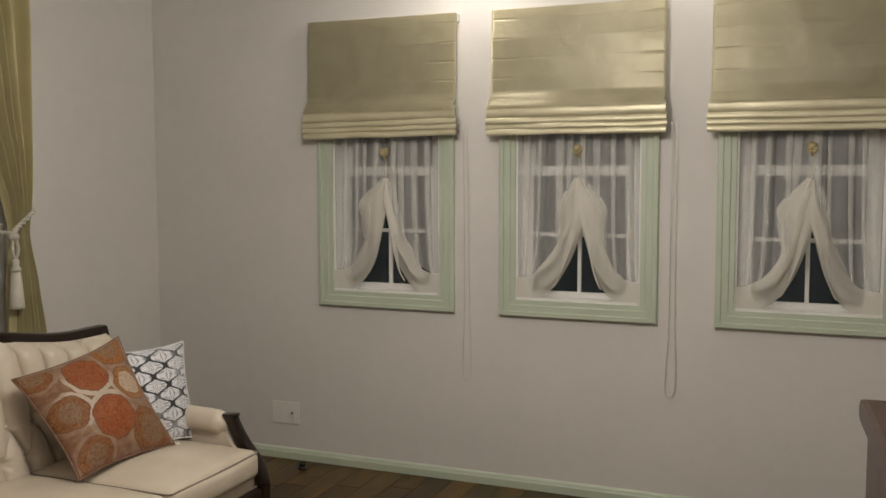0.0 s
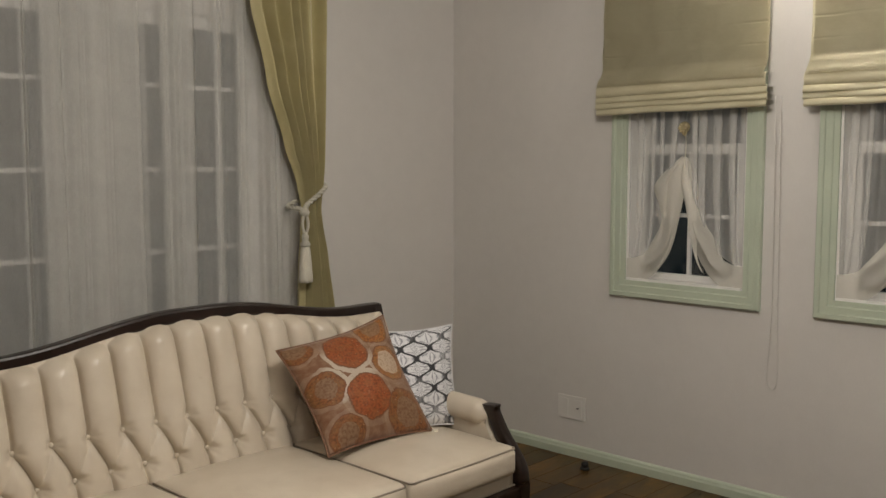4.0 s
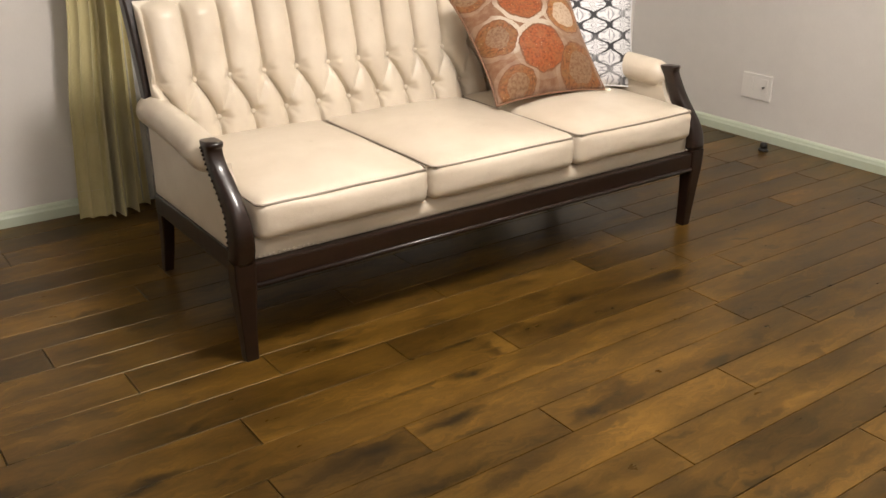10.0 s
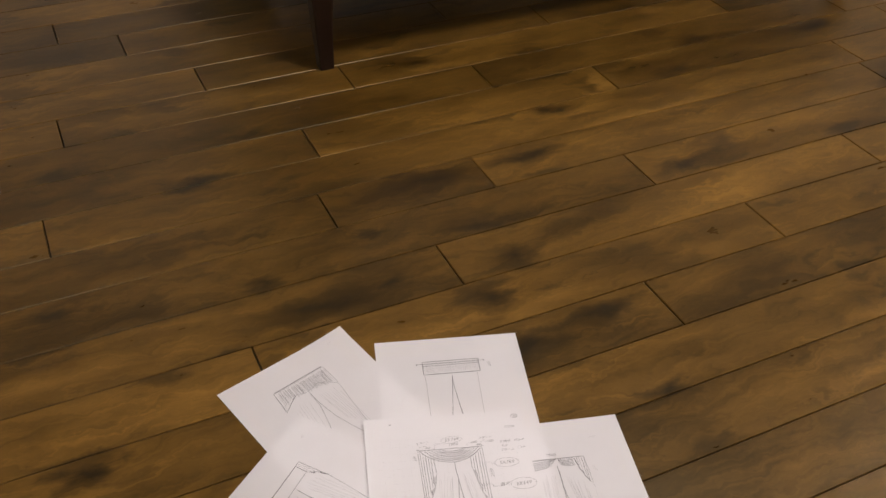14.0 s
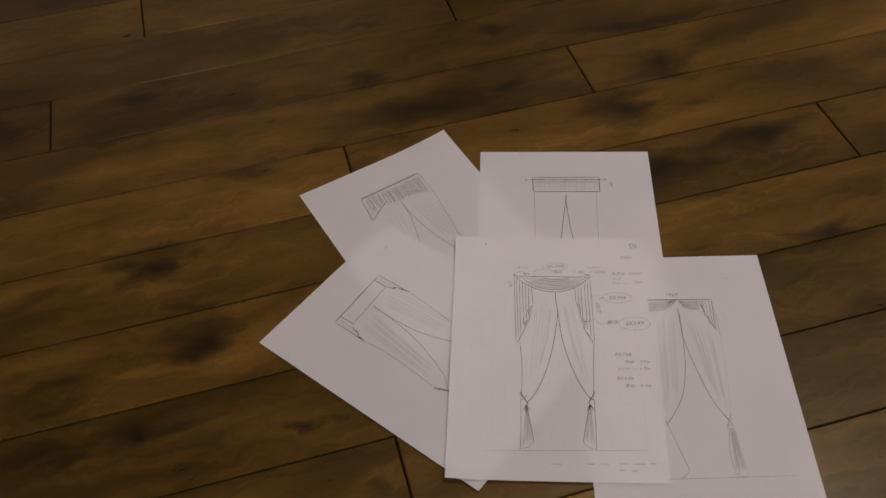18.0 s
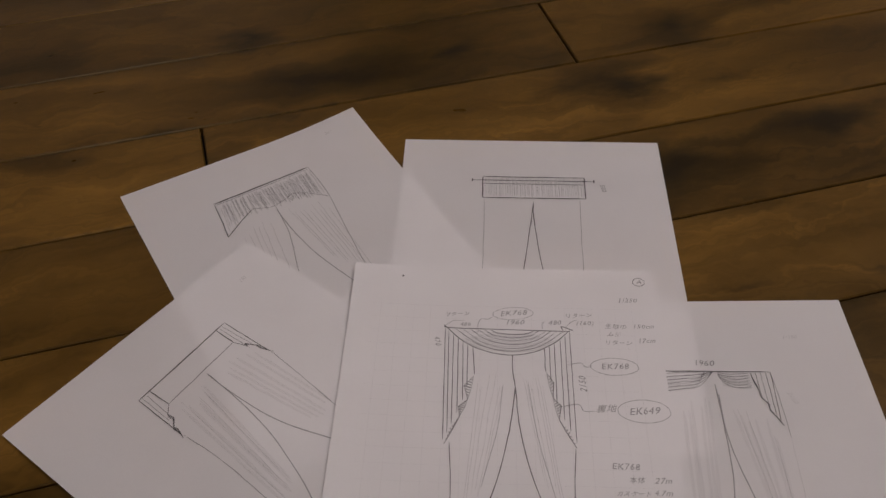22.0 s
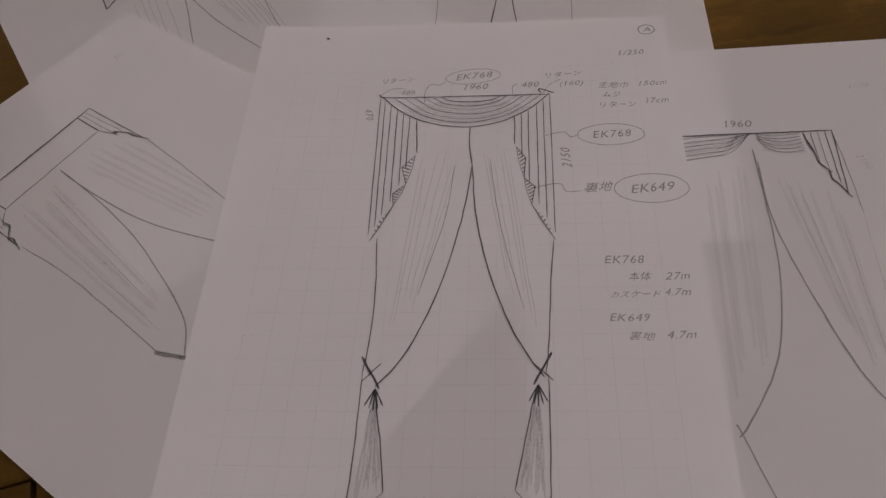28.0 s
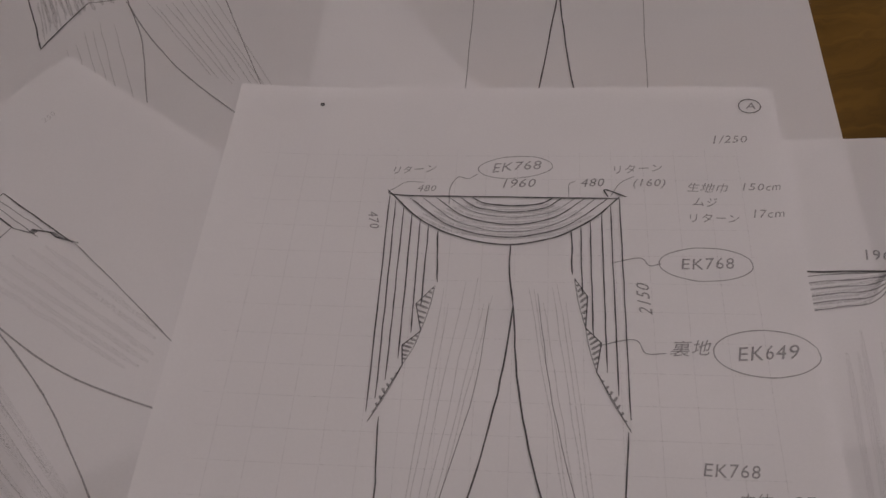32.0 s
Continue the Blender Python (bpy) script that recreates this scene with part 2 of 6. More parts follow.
def cloth_material(name, lo, hi, rough, metal=0.0, sheen=0.3, thread=900.0, wrinkle=0.25, weave_axis=(1, 1, 1), through_light=0.0):
    m, nt, b = blank(name)
    p = position(nt)
    weave = noise_tex(nt, scaled(nt, p, tuple(thread * a for a in weave_axis)), 1.0, 2, 0.6)
    soft, fold = noise_tex(nt, p, 7.0, 3, 0.5, 0.5), noise_tex(nt, p, 38.0, 4, 0.6)
    tone = math_node(nt, "ADD", math_node(nt, "MULTIPLY", soft, 0.55), math_node(nt, "MULTIPLY", weave, 0.45))
    nt.links.new(ramp(nt, tone, [(0.34, lo), (0.66, hi)]), b.inputs["Base Color"])
    b.inputs["Roughness"].default_value, b.inputs["Metallic"].default_value = rough, metal
    b.inputs["Sheen Weight"].default_value = sheen
    bump(nt, b, math_node(nt, "ADD", math_node(nt, "MULTIPLY", soft, 3.0), math_node(nt, "ADD", fold, math_node(nt, "MULTIPLY", weave, 0.25))), wrinkle, 0.004)
    if through_light:
        t = node(nt, "ShaderNodeBsdfTranslucent", Color=(*hi, 1))
        mix = node(nt, "ShaderNodeMixShader", i0=through_light, i1=b.outputs[0], i2=t.outputs[0])
        nt.links.new(mix.outputs[0], nt.nodes["Material Output"].inputs[0])
    return m


def sheer_material(name, colour, cover, axis=(900, 900, 900)):
    """Thin voile: threads that scatter the light, with gaps that let the view through."""
    m, nt, b = blank(name)
    p = position(nt)
    thread, slow = noise_tex(nt, scaled(nt, p, axis), 1.0, 2), noise_tex(nt, p, 9.0, 3)
    d, t = node(nt, "ShaderNodeBsdfDiffuse", Color=(*colour, 1)), node(nt, "ShaderNodeBsdfTranslucent", Color=(*colour, 1))
    cloth = node(nt, "ShaderNodeMixShader", i0=0.20, i1=d.outputs[0], i2=t.outputs[0])
    gap = node(nt, "ShaderNodeBsdfTransparent")
    fac = math_node(nt, "ADD", math_node(nt, "ADD", math_node(nt, "MULTIPLY", thread, 0.12), math_node(nt, "MULTIPLY", slow, 0.10)), cover - 0.11, True)
    mix = node(nt, "ShaderNodeMixShader", i0=fac, i1=gap.outputs[0], i2=cloth.outputs[0])
    nt.links.new(mix.outputs[0], nt.nodes["Material Output"].inputs[0])
    nt.nodes.remove(b)
    return m


def paper_material():
    m, nt, b = blank("drawing_paper")
    p = position(nt)
    fibre, slow = noise_tex(nt, p, 900.0, 4), noise_tex(nt, p, 14.0, 3)
    tone = math_node(nt, "ADD", math_node(nt, "MULTIPLY", fibre, 0.5), math_node(nt, "MULTIPLY", slow, 0.5))
    nt.links.new(ramp(nt, tone, [(0.35, (0.88, 0.872, 0.878)), (0.65, (0.93, 0.922, 0.928))]), b.inputs["Base Color"])
    b.inputs["Roughness"].default_value = 0.7
    bump(nt, b, math_node(nt, "ADD", fibre, math_node(nt, "MULTIPLY", slow, 3.0)), 0.12, 0.0006)
    t = node(nt, "ShaderNodeBsdfTranslucent", Color=(0.90, 0.89, 0.88, 1))
    lit = node(nt, "ShaderNodeMixShader", i0=0.34, i1=b.outputs[0], i2=t.outputs[0])
    gap = node(nt, "ShaderNodeBsdfTransparent")
    mix = node(nt, "ShaderNodeMixShader", i0=0.09, i1=lit.outputs[0], i2=gap.outputs[0])
    nt.links.new(mix.outputs[0], nt.nodes["Material Output"].inputs[0])
    return m


def pencil_material(name, grey, cover):
    m, nt, b = blank(name)
    p = position(nt)
    tooth = noise_tex(nt, p, 2600.0, 3, 0.7)
    d, gap = node(nt, "ShaderNodeBsdfDiffuse", Color=(grey, grey, grey * 1.03, 1)), node(nt, "ShaderNodeBsdfTransparent")
    fac = math_node(nt, "ADD", math_node(nt, "MULTIPLY", math_node(nt, "SUBTRACT", tooth, 0.5), 1.6), cover, True)
    mix = node(nt, "ShaderNodeMixShader", i0=fac, i1=gap.outputs[0], i2=d.outputs[0])
    nt.links.new(mix.outputs[0], nt.nodes["Material Output"].inputs[0])
    nt.nodes.remove(b)
    return m


def paisley_material():
    """Rust cloth with round medallions and pale, beaded bands that wind between them."""
    m, nt, b = blank("rust_medallion_cloth")
    uv = nt.nodes.new("ShaderNodeTexCoord").outputs["UV"]
    wob = noise_tex(nt, uv, 7.0, 3)
    bent = node(nt, "ShaderNodeVectorMath", i0=uv, i1=node(nt, "ShaderNodeCombineXYZ", X=math_node(nt, "MULTIPLY", wob, 0.07), Y=math_node(nt, "MULTIPLY", noise_tex(nt, uv, 8.3, 2), 0.07), Z=0.0).outputs[0]).outputs[0]
    fine, mid = noise_tex(nt, uv, 46.0, 4), noise_tex(nt, uv, 15.0, 4)
    spots = node(nt, "ShaderNodeTexVoronoi", Vector=uv, Scale=30.0).outputs["Distance"]
    col = ramp(nt, mid, [(0.35, (0.17, 0.072, 0.032)), (0.5, (0.20, 0.100, 0.052)), (0.65, (0.25, 0.140, 0.080))])
    reds, browns = (0.30, 0.074, 0.016), (0.24, 0.086, 0.022)
    rings = [(0.09, 0.93, 0.13, browns), (0.81, 0.93, 0.15, (0.32, 0.115, 0.024)), (0.186, 0.08, 0.155, browns), (0.79, 0.14, 0.195, browns),
             (0.140, 0.50, 0.150, browns), (0.462, 0.33, 0.195, reds), (0.805, 0.577, 0.165, (0.32, 0.120, 0.030)), (0.46, 0.786, 0.185, reds)]
    d = node(nt, "ShaderNodeVectorMath", i0=bent, i1=(0.42, 0.62, 0))
    d.operation = "DISTANCE"
    close = ramp(nt, math_node(nt, "ADD", d.outputs["Value"], math_node(nt, "MULTIPLY", mid, 0.22)), [(0.30, (1, 1, 1)), (0.44, (0.15, 0.15, 0.15))])
    beads = ramp(nt, math_node(nt, "ADD", spots, math_node(nt, "MULTIPLY", fine, 0.25)), [(0.17, (0.12, 0.085, 0.060)), (0.24, (0.46, 0.38, 0.30))])
    gaps = []
    for cx, cy, rad, tint in rings:
        d = node(nt, "ShaderNodeVectorMath", i0=bent, i1=(cx + 0.035, cy + 0.035, 0))
        d.operation = "DISTANCE"
        q = math_node(nt, "DIVIDE", d.outputs["Value"], rad)
        gaps.append((q, tint))
        band = math_node(nt, "MULTIPLY", math_node(nt, "LESS_THAN", q, 1.27), math_node(nt, "GREATER_THAN", q, 1.05))
        col = blend(nt, math_node(nt, "MULTIPLY", band, close), col, beads)
    for q, tint in gaps:
        cloth = blend(nt, ramp(nt, fine, [(0.43, (0, 0, 0)), (0.62, (0.80, 0.80, 0.80))]), tint, tuple(c * 0.40 for c in tint))
        cloth = blend(nt, ramp(nt, mid, [(0.45, (0, 0, 0)), (0.62, (0.55, 0.55, 0.55))]), cloth, (tint[0] * 0.9, tint[1] * 1.35, tint[2] * 1.9))
        cloth = blend(nt, ramp(nt, spots, [(0.09, (0.6, 0.6, 0.6)), (0.17, (0, 0, 0))]), cloth, (0.44, 0.25, 0.14))
        if tint is not reds:
            heart = math_node(nt, "LESS_THAN", q, 0.60)
            cloth = blend(nt, math_node(nt, "MULTIPLY", heart, 0.72), cloth, ramp(nt, fine, [(0.38, (0.13, 0.075, 0.042)), (0.60, (0.27, 0.165, 0.095))]))
        col = blend(nt, math_node(nt, "LESS_THAN", q, 1.02), col, (0.15, 0.058, 0.022))
        col = blend(nt, math_node(nt, "LESS_THAN", q, 0.98), col, cloth)
    d = node(nt, "ShaderNodeVectorMath", i0=bent, i1=(0.84, 0.612, 0))
    d.operation = "DISTANCE"
    face = blend(nt, ramp(nt, fine, [(0.48, (0, 0, 0)), (0.62, (0.7, 0.7, 0.7))]), (0.46, 0.35, 0.25), (0.28, 0.18, 0.11))
    col = blend(nt, math_node(nt, "LESS_THAN", d.outputs["Value"], 0.108), col, face)
    nt.links.new(col, b.inputs["Base Color"])
    b.inputs["Roughness"].default_value = 0.62
    b.inputs["Specular IOR Level"].default_value = 0.3
    b.inputs["Sheen Weight"].default_value = 0.2
    bump(nt, b, math_node(nt, "ADD", fine, math_node(nt, "MULTIPLY", noise_tex(nt, uv, 7.0, 3), 4.0)), 0.25, 0.003)
    return m


def lattice_material():
    """White cloth with a black net of pointed ovals, a grey fan in each."""
    m, nt, b = blank("black_and_white_lattice_cloth")
    uv = nt.nodes.new("ShaderNodeTexCoord").outputs["UV"]
    wob = noise_tex(nt, uv, 30.0, 3)
    xyz = node(nt, "ShaderNodeSeparateXYZ", Vector=uv)
    uc = math_node(nt, "ADD", math_node(nt, "MULTIPLY", xyz.outputs[0], 2.9), math_node(nt, "MULTIPLY", wob, 0.05))
    v = math_node(nt, "ADD", math_node(nt, "MULTIPLY", xyz.outputs[1], 6.2832 * 4.7), math_node(nt, "MULTIPLY", wob, 0.5))
    u = math_node(nt, "MULTIPLY", uc, 6.2832)
    su, sv = math_node(nt, "SINE", u), math_node(nt, "SINE", v)
    sway = math_node(nt, "MULTIPLY", math_node(nt, "SINE", math_node(nt, "MULTIPLY", sv, 1.15)), 0.250)

    def string(at, sign):
        """How far a place lies from a family of swaying lines."""
        q = math_node(nt, "ADD", math_node(nt, "MULTIPLY", sway, sign), math_node(nt, "SUBTRACT", uc, at - 0.5))
        return math_node(nt, "ABSOLUTE", math_node(nt, "SUBTRACT", math_node(nt, "FRACT", q), 0.5))

    thin = math_node(nt, "MINIMUM", string(0.25, -1.0), string(0.75, 1.0))
    line = ramp(nt, thin, [(0.058, (1, 1, 1)), (0.088, (0, 0, 0))])
    turn = math_node(nt, "ARCTAN2", math_node(nt, "ADD", sv, 0.6), su)
    rib = math_node(nt, "COSINE", math_node(nt, "MULTIPLY", turn, 11.0))
    col = ramp(nt, math_node(nt, "ADD", math_node(nt, "MULTIPLY", rib, 0.4), math_node(nt, "MULTIPLY", wob, 0.6)), [(0.0, (0.72, 0.72, 0.73)), (0.48, (0.64, 0.64, 0.66)), (0.66, (0.30, 0.31, 0.33))])
    dots = node(nt, "ShaderNodeTexVoronoi", Vector=uv, Scale=42.0).outputs["Distance"]
    col = blend(nt, ramp(nt, dots, [(0.16, (0.6, 0.6, 0.6)), (0.28, (0, 0, 0))]), col, (0.22, 0.22, 0.24))
    fade = ramp(nt, noise_tex(nt, uv, 2.2, 2), [(0.46, (1, 1, 1)), (0.62, (0.5, 0.5, 0.5))])
    col = blend(nt, math_node(nt, "MULTIPLY", line, fade), col, (0.022, 0.022, 0.026))
    nt.links.new(col, b.inputs["Base Color"])
    b.inputs["Roughness"].default_value = 0.6
    bump(nt, b, math_node(nt, "ADD", wob, math_node(nt, "MULTIPLY", noise_tex(nt, uv, 6.0, 3), 4.0)), 0.25, 0.003)
    return m


def glass_material():
    m, nt, b = blank("window_glass")
    b.inputs["Base Color"].default_value = (0.92, 0.95, 0.94, 1)
    b.inputs["Transmission Weight"].default_value = 1.0
    b.inputs["IOR"].default_value = 1.45
    p = position(nt)
    fill(nt, b.inputs["Roughness"], math_node(nt, "MULTIPLY", noise_tex(nt, p, 6.0, 3), 0.02))
    return m


M_PLANK = plank_material()
M_LEATHER = leather_material()
# piping coloured darker than the seat leather, for the shade line beneath it
M_PIPING = simple("shade_toned_piping", (0.27, 0.225, 0.175), 0.45, vary=0.3, scale=20)
M_WOOD = wood_material("dark_mahogany", (0.008, 0.0034, 0.0020), (0.018, 0.0070, 0.0040), 0.28)
M_CABINET = wood_material("red_brown_cabinet_wood", (0.020, 0.0075, 0.0055), (0.046, 0.0165, 0.0110), 0.42)
M_WALL = wall_material("pale_wallpaper", (0.665, 0.640, 0.605))
M_CEIL = simple("white_ceiling_paint", (0.74, 0.72, 0.69), 0.7, vary=0.04)
M_MINT = simple("mint_green_paint", (0.50, 0.56, 0.445), 0.38, vary=0.05, relief=0.06)
M_WHITE = simple("white_frame_paint", (0.78, 0.77, 0.74), 0.35, vary=0.03, relief=0.05)
M_PLASTIC = simple("white_plastic", (0.74, 0.72, 0.68), 0.4, vary=0.02, relief=0.03)
M_BLACK = simple("black_rubber", (0.012, 0.011, 0.010), 0.5, vary=0.2)
M_SATIN = cloth_material("gold_satin", (0.55, 0.500, 0.330), (0.67, 0.620, 0.440), 0.36, 0.26, 0.25, 700.0, 0.26, (1, 1, 1))
M_DRAPE = cloth_material("olive_gold_drape", (0.44, 0.385, 0.185), (0.56, 0.495, 0.265), 0.55, 0.0, 0.35, 800.0, 0.18, (1, 1, 0.3), 0.06)
M_SHEER = sheer_material("white_voile", (0.90, 0.89, 0.86), 0.34, (900, 900, 120))
M_SHEER_FULL = sheer_material("gathered_white_voile", (0.90, 0.87, 0.79), 0.66, (900, 900, 200))
M_SHEER_CREAM = sheer_material("cream_voile_hem", (0.90, 0.87, 0.78), 0.60, (900, 900, 200))
M_SHEER_TALL = sheer_material("tall_white_voile", (0.80, 0.79, 0.75), 0.41, (900, 900, 60))
M_TASSEL = cloth_material("ivory_tassel_yarn", (0.62, 0.58, 0.47), (0.78, 0.74, 0.63), 0.7, 0.0, 0.4, 1200.0, 0.5, (1, 1, 0.08))
M_ROPE = cloth_material("ivory_twisted_rope", (0.46, 0.44, 0.36), (0.62, 0.59, 0.49), 0.7, 0.0, 0.3, 500.0, 0.5)
M_PAPER = paper_material()
M_LINE = pencil_material("dark_pencil", 0.065, 0.88)
M_SOFT = pencil_material("light_pencil", 0.19, 0.54)
M_NOTE = pencil_material("note_pencil", 0.17, 0.56)
M_FAINT = pencil_material("faint_pencil", 0.40, 0.19)
M_GRID = pencil_material("faint_ruling", 0.50, 0.04)
M_PAISLEY = paisley_material()
M_LATTICE = lattice_material()
M_GLASS = glass_material()
M_CRYSTAL = simple("gilt_knob", (0.74, 0.64, 0.40), 0.18, 0.6, vary=0.3, scale=60)
M_GAP = simple("dark_joint_dirt", (0.012, 0.007, 0.004), 0.8)
M_CORD = simple("white_pull_cord", (0.70, 0.68, 0.64), 0.6, vary=0.05)


# ---- helpers for things and parts ----
def thing(name, base, label, category, group="", kind=""):
    ob = new(name)
    ob.location = base
    ob.empty_display_size = 0.05
    return tagged(ob, label, category, group, kind)


def mesh_of(name, bm, material, smooth=False):
    me = bpy.data.meshes.new(name)
    bm.normal_update()
    bm.to_mesh(me)
    bm.free()
    me.materials.append(material)
    if smooth:
        me.shade_smooth()
    return me


def part(name, bm, material, parent, label="", smooth=False):
    ob = new(name, mesh_of(name, bm, material, smooth))
    ob.parent = parent
    if parent.type == "EMPTY":
        ob.matrix_parent_inverse = Matrix.Translation(-Vector(parent.location))
    return tagged(ob, label)


def whole(name, bm, material, label, category, group="", kind="", smooth=False):
    return tagged(new(name, mesh_of(name, bm, material, smooth)), label, category, group, kind)


def add_box(bm, lo, hi, bevel=0.0, m=None):
    out = bmesh.ops.create_cube(bm, size=1)["verts"]
    for v in out:
        v.co = Vector([(a + b) / 2 + c * (b - a) for a, b, c in zip(lo, hi, v.co)])
        if m is not None:
            v.co = m @ v.co
    if bevel:
        edges = list({e for v in out for e in v.link_edges})
        bmesh.ops.bevel(bm, geom=edges, offset=bevel, segments=2, profile=0.7, affect="EDGES")
    return bm


def a_box(lo, hi, bevel=0.0, m=None):
    return add_box(bmesh.new(), lo, hi, bevel, m)


def add_grid(bm, rows, close=False):
    """A skin over rows of points, all of one length; close joins the end of each row to its start."""
    vs = [[bm.verts.new(p) for p in row] for row in rows]
    n = len(rows[0])
    for a, b in zip(vs, vs[1:]):
        for k in range(n if close else n - 1):
            bm.faces.new((a[k], a[(k + 1) % n], b[(k + 1) % n], b[k]))
    return vs


def add_tube(bm, points, radii, sides=8, caps=True, flat=1.0):
    """A round bar along points."""
    pts = [Vector(p) for p in points]
    radii = radii if isinstance(radii, (list, tuple)) else [radii] * len(pts)
    side = None
    rows = []
    for k, p in enumerate(pts):
        along = (pts[min(k + 1, len(pts) - 1)] - pts[max(k - 1, 0)]).normalized()
        ref = side if side is not None else (Vector((0, 0, 1)) if abs(along.z) < 0.9 else Vector((1, 0, 0))).cross(along)
        side = (ref - along * ref.dot(along)).normalized()
        other = along.cross(side)
        rows.append([p + radii[k] * (math.cos(a) * side + flat * math.sin(a) * other) for a in (2 * math.pi * i / sides for i in range(sides))])
    vs = add_grid(bm, rows, True)
    if caps:
        bm.faces.new(vs[0][::-1])
        bm.faces.new(vs[-1])
    return bm


def lathe(bm, centre, profile, sides=20):
    """A turned body round the upright axis: profile of (radius, height)."""
    rows = [[Vector(centre) + Vector((r * math.cos(a), r * math.sin(a), z)) for a in (2 * math.pi * i / sides for i in range(sides))] for r, z in profile]
    vs = add_grid(bm, rows, True)
    bm.faces.new(vs[0][::-1])
    bm.faces.new(vs[-1])
    return bm


def smoothstep(a, b, x):
    t = min(1.0, max(0.0, (x - a) / (b - a)))
    return t * t * (3 - 2 * t)


def spline(points, n):
    """n + 1 points on a smooth curve through the given ones."""
    pts = [Vector(p) for p in points]
    ext = [2 * pts[0] - pts[1], *pts, 2 * pts[-1] - pts[-2]]
    out = []
    for k in range(n + 1):
        s = k / n * (len(pts) - 1)
        i = min(int(s), len(pts) - 2)
        t = s - i
        a, b, c, d = ext[i : i + 4]
        out.append(0.5 * (2 * b + (c - a) * t + (2 * a - 5 * b + 4 * c - d) * t * t + (3 * b - a - 3 * c + d) * t ** 3))
    return out


# ---- the room ----
def wall_with_openings(name, cuts_u, cuts_z, is_open, place, label):
    bm = bmesh.new()
    for a, b in zip(cuts_u, cuts_u[1:]):
        for c, d in zip(cuts_z, cuts_z[1:]):
            if not is_open((a + b) / 2, (c + d) / 2):
                add_box(bm, *place(a, b, c, d))
    return whole(name, bm, M_WALL, label, "wall", kind="structure")


WIN_Y = (-0.617, -1.628, -2.660)
WIN_HALF, WIN_LO, WIN_HI = 0.313, 0.945, 2.20
BIG_X, BIG_HALF, BIG_LO, BIG_HI = -1.419, 0.76, 0.70, 2.16
cuts = sorted([SOUTH - 0.14, WY + 0.14] + [y + s * WIN_HALF for y in WIN_Y for s in (-1, 1)])
wall_with_openings("wall_east", cuts, [0, WIN_LO, WIN_HI, TOP], lambda y, z: WIN_LO < z < WIN_HI and any(abs(y - c) < WIN_HALF for c in WIN_Y), lambda a, b, c, d: ((WX, a, c), (WX + 0.14, b, d)), "pale papered wall with three small windows")
wall_with_openings("wall_north", [WEST - 0.14, BIG_X - BIG_HALF, BIG_X + BIG_HALF, WX], [0, BIG_LO, BIG_HI, TOP], lambda x, z: BIG_LO < z < BIG_HI and abs(x - BIG_X) < BIG_HALF, lambda a, b, c, d: ((a, WY, c), (b, WY + 0.14, d)), "pale papered wall with a wide window")
whole("wall_west", a_box((WEST - 0.14, SOUTH, 0), (WEST, WY, TOP)), M_WALL, "plain pale papered wall", "wall", kind="structure")
whole("wall_south", a_box((WEST - 0.14, SOUTH - 0.14, 0), (WX, SOUTH, TOP)), M_WALL, "plain pale papered wall", "wall", kind="structure")
whole("ceiling", a_box((WEST - 0.14, SOUTH - 0.14, TOP), (WX + 0.14, WY + 0.14, TOP + 0.1)), M_CEIL, "plain white painted ceiling", "ceiling", kind="structure")


def moulding(name, profile, run, label, material):
    """A strip of the given profile of (out of the wall, height), along run: two points on the wall's foot and the way into the room."""
    bm = bmesh.new()
    a, b, into = (Vector(v) for v in run)
    rows = [[p + into * o + Vector((0, 0, z)) for o, z in profile] for p in (a, b)]
    vs = add_grid(bm, rows)
    for row in vs:
        bm.faces.new(row)
    bmesh.ops.recalc_face_normals(bm, faces=bm.faces[:])
    return whole(name, bm, material, label, "moulding", kind="structure")


BASE = [(0, 0), (0.018, 0), (0.018, 0.036), (0.014, 0.044), (0.012, 0.052), (0.006, 0.058), (0, 0.060)]
CROWN = [(0, TOP - 0.085), (0.010, TOP - 0.085), (0.016, TOP - 0.066), (0.040, TOP - 0.030), (0.060, TOP - 0.018), (0.064, TOP), (0, TOP)]
moulding("baseboard_east", BASE, ((WX, SOUTH, 0), (WX, WY - 0.018, 0), (-1, 0, 0)), "mint green painted baseboard", M_MINT)
moulding("baseboard_north", BASE, ((WEST, WY, 0), (WX, WY, 0), (0, -1, 0)), "mint green painted baseboard", M_MINT)
moulding("trim_crown_east", CROWN, ((WX, SOUTH, 0), (WX, WY - 0.064, 0), (-1, 0, 0)), "white painted crown moulding", M_WHITE)
moulding("trim_crown_north", CROWN, ((WEST, WY, 0), (WX, WY, 0), (0, -1, 0)), "white painted crown moulding", M_WHITE)

# a dark garden beyond the panes
whole("backdrop", a_box((WEST - 3, SOUTH - 3, -0.6), (WX + 6, WY + 6, -0.5)), simple("night_garden", (0.02, 0.035, 0.02), 0.9), "dark night-time garden ground", "ground", kind="structure")


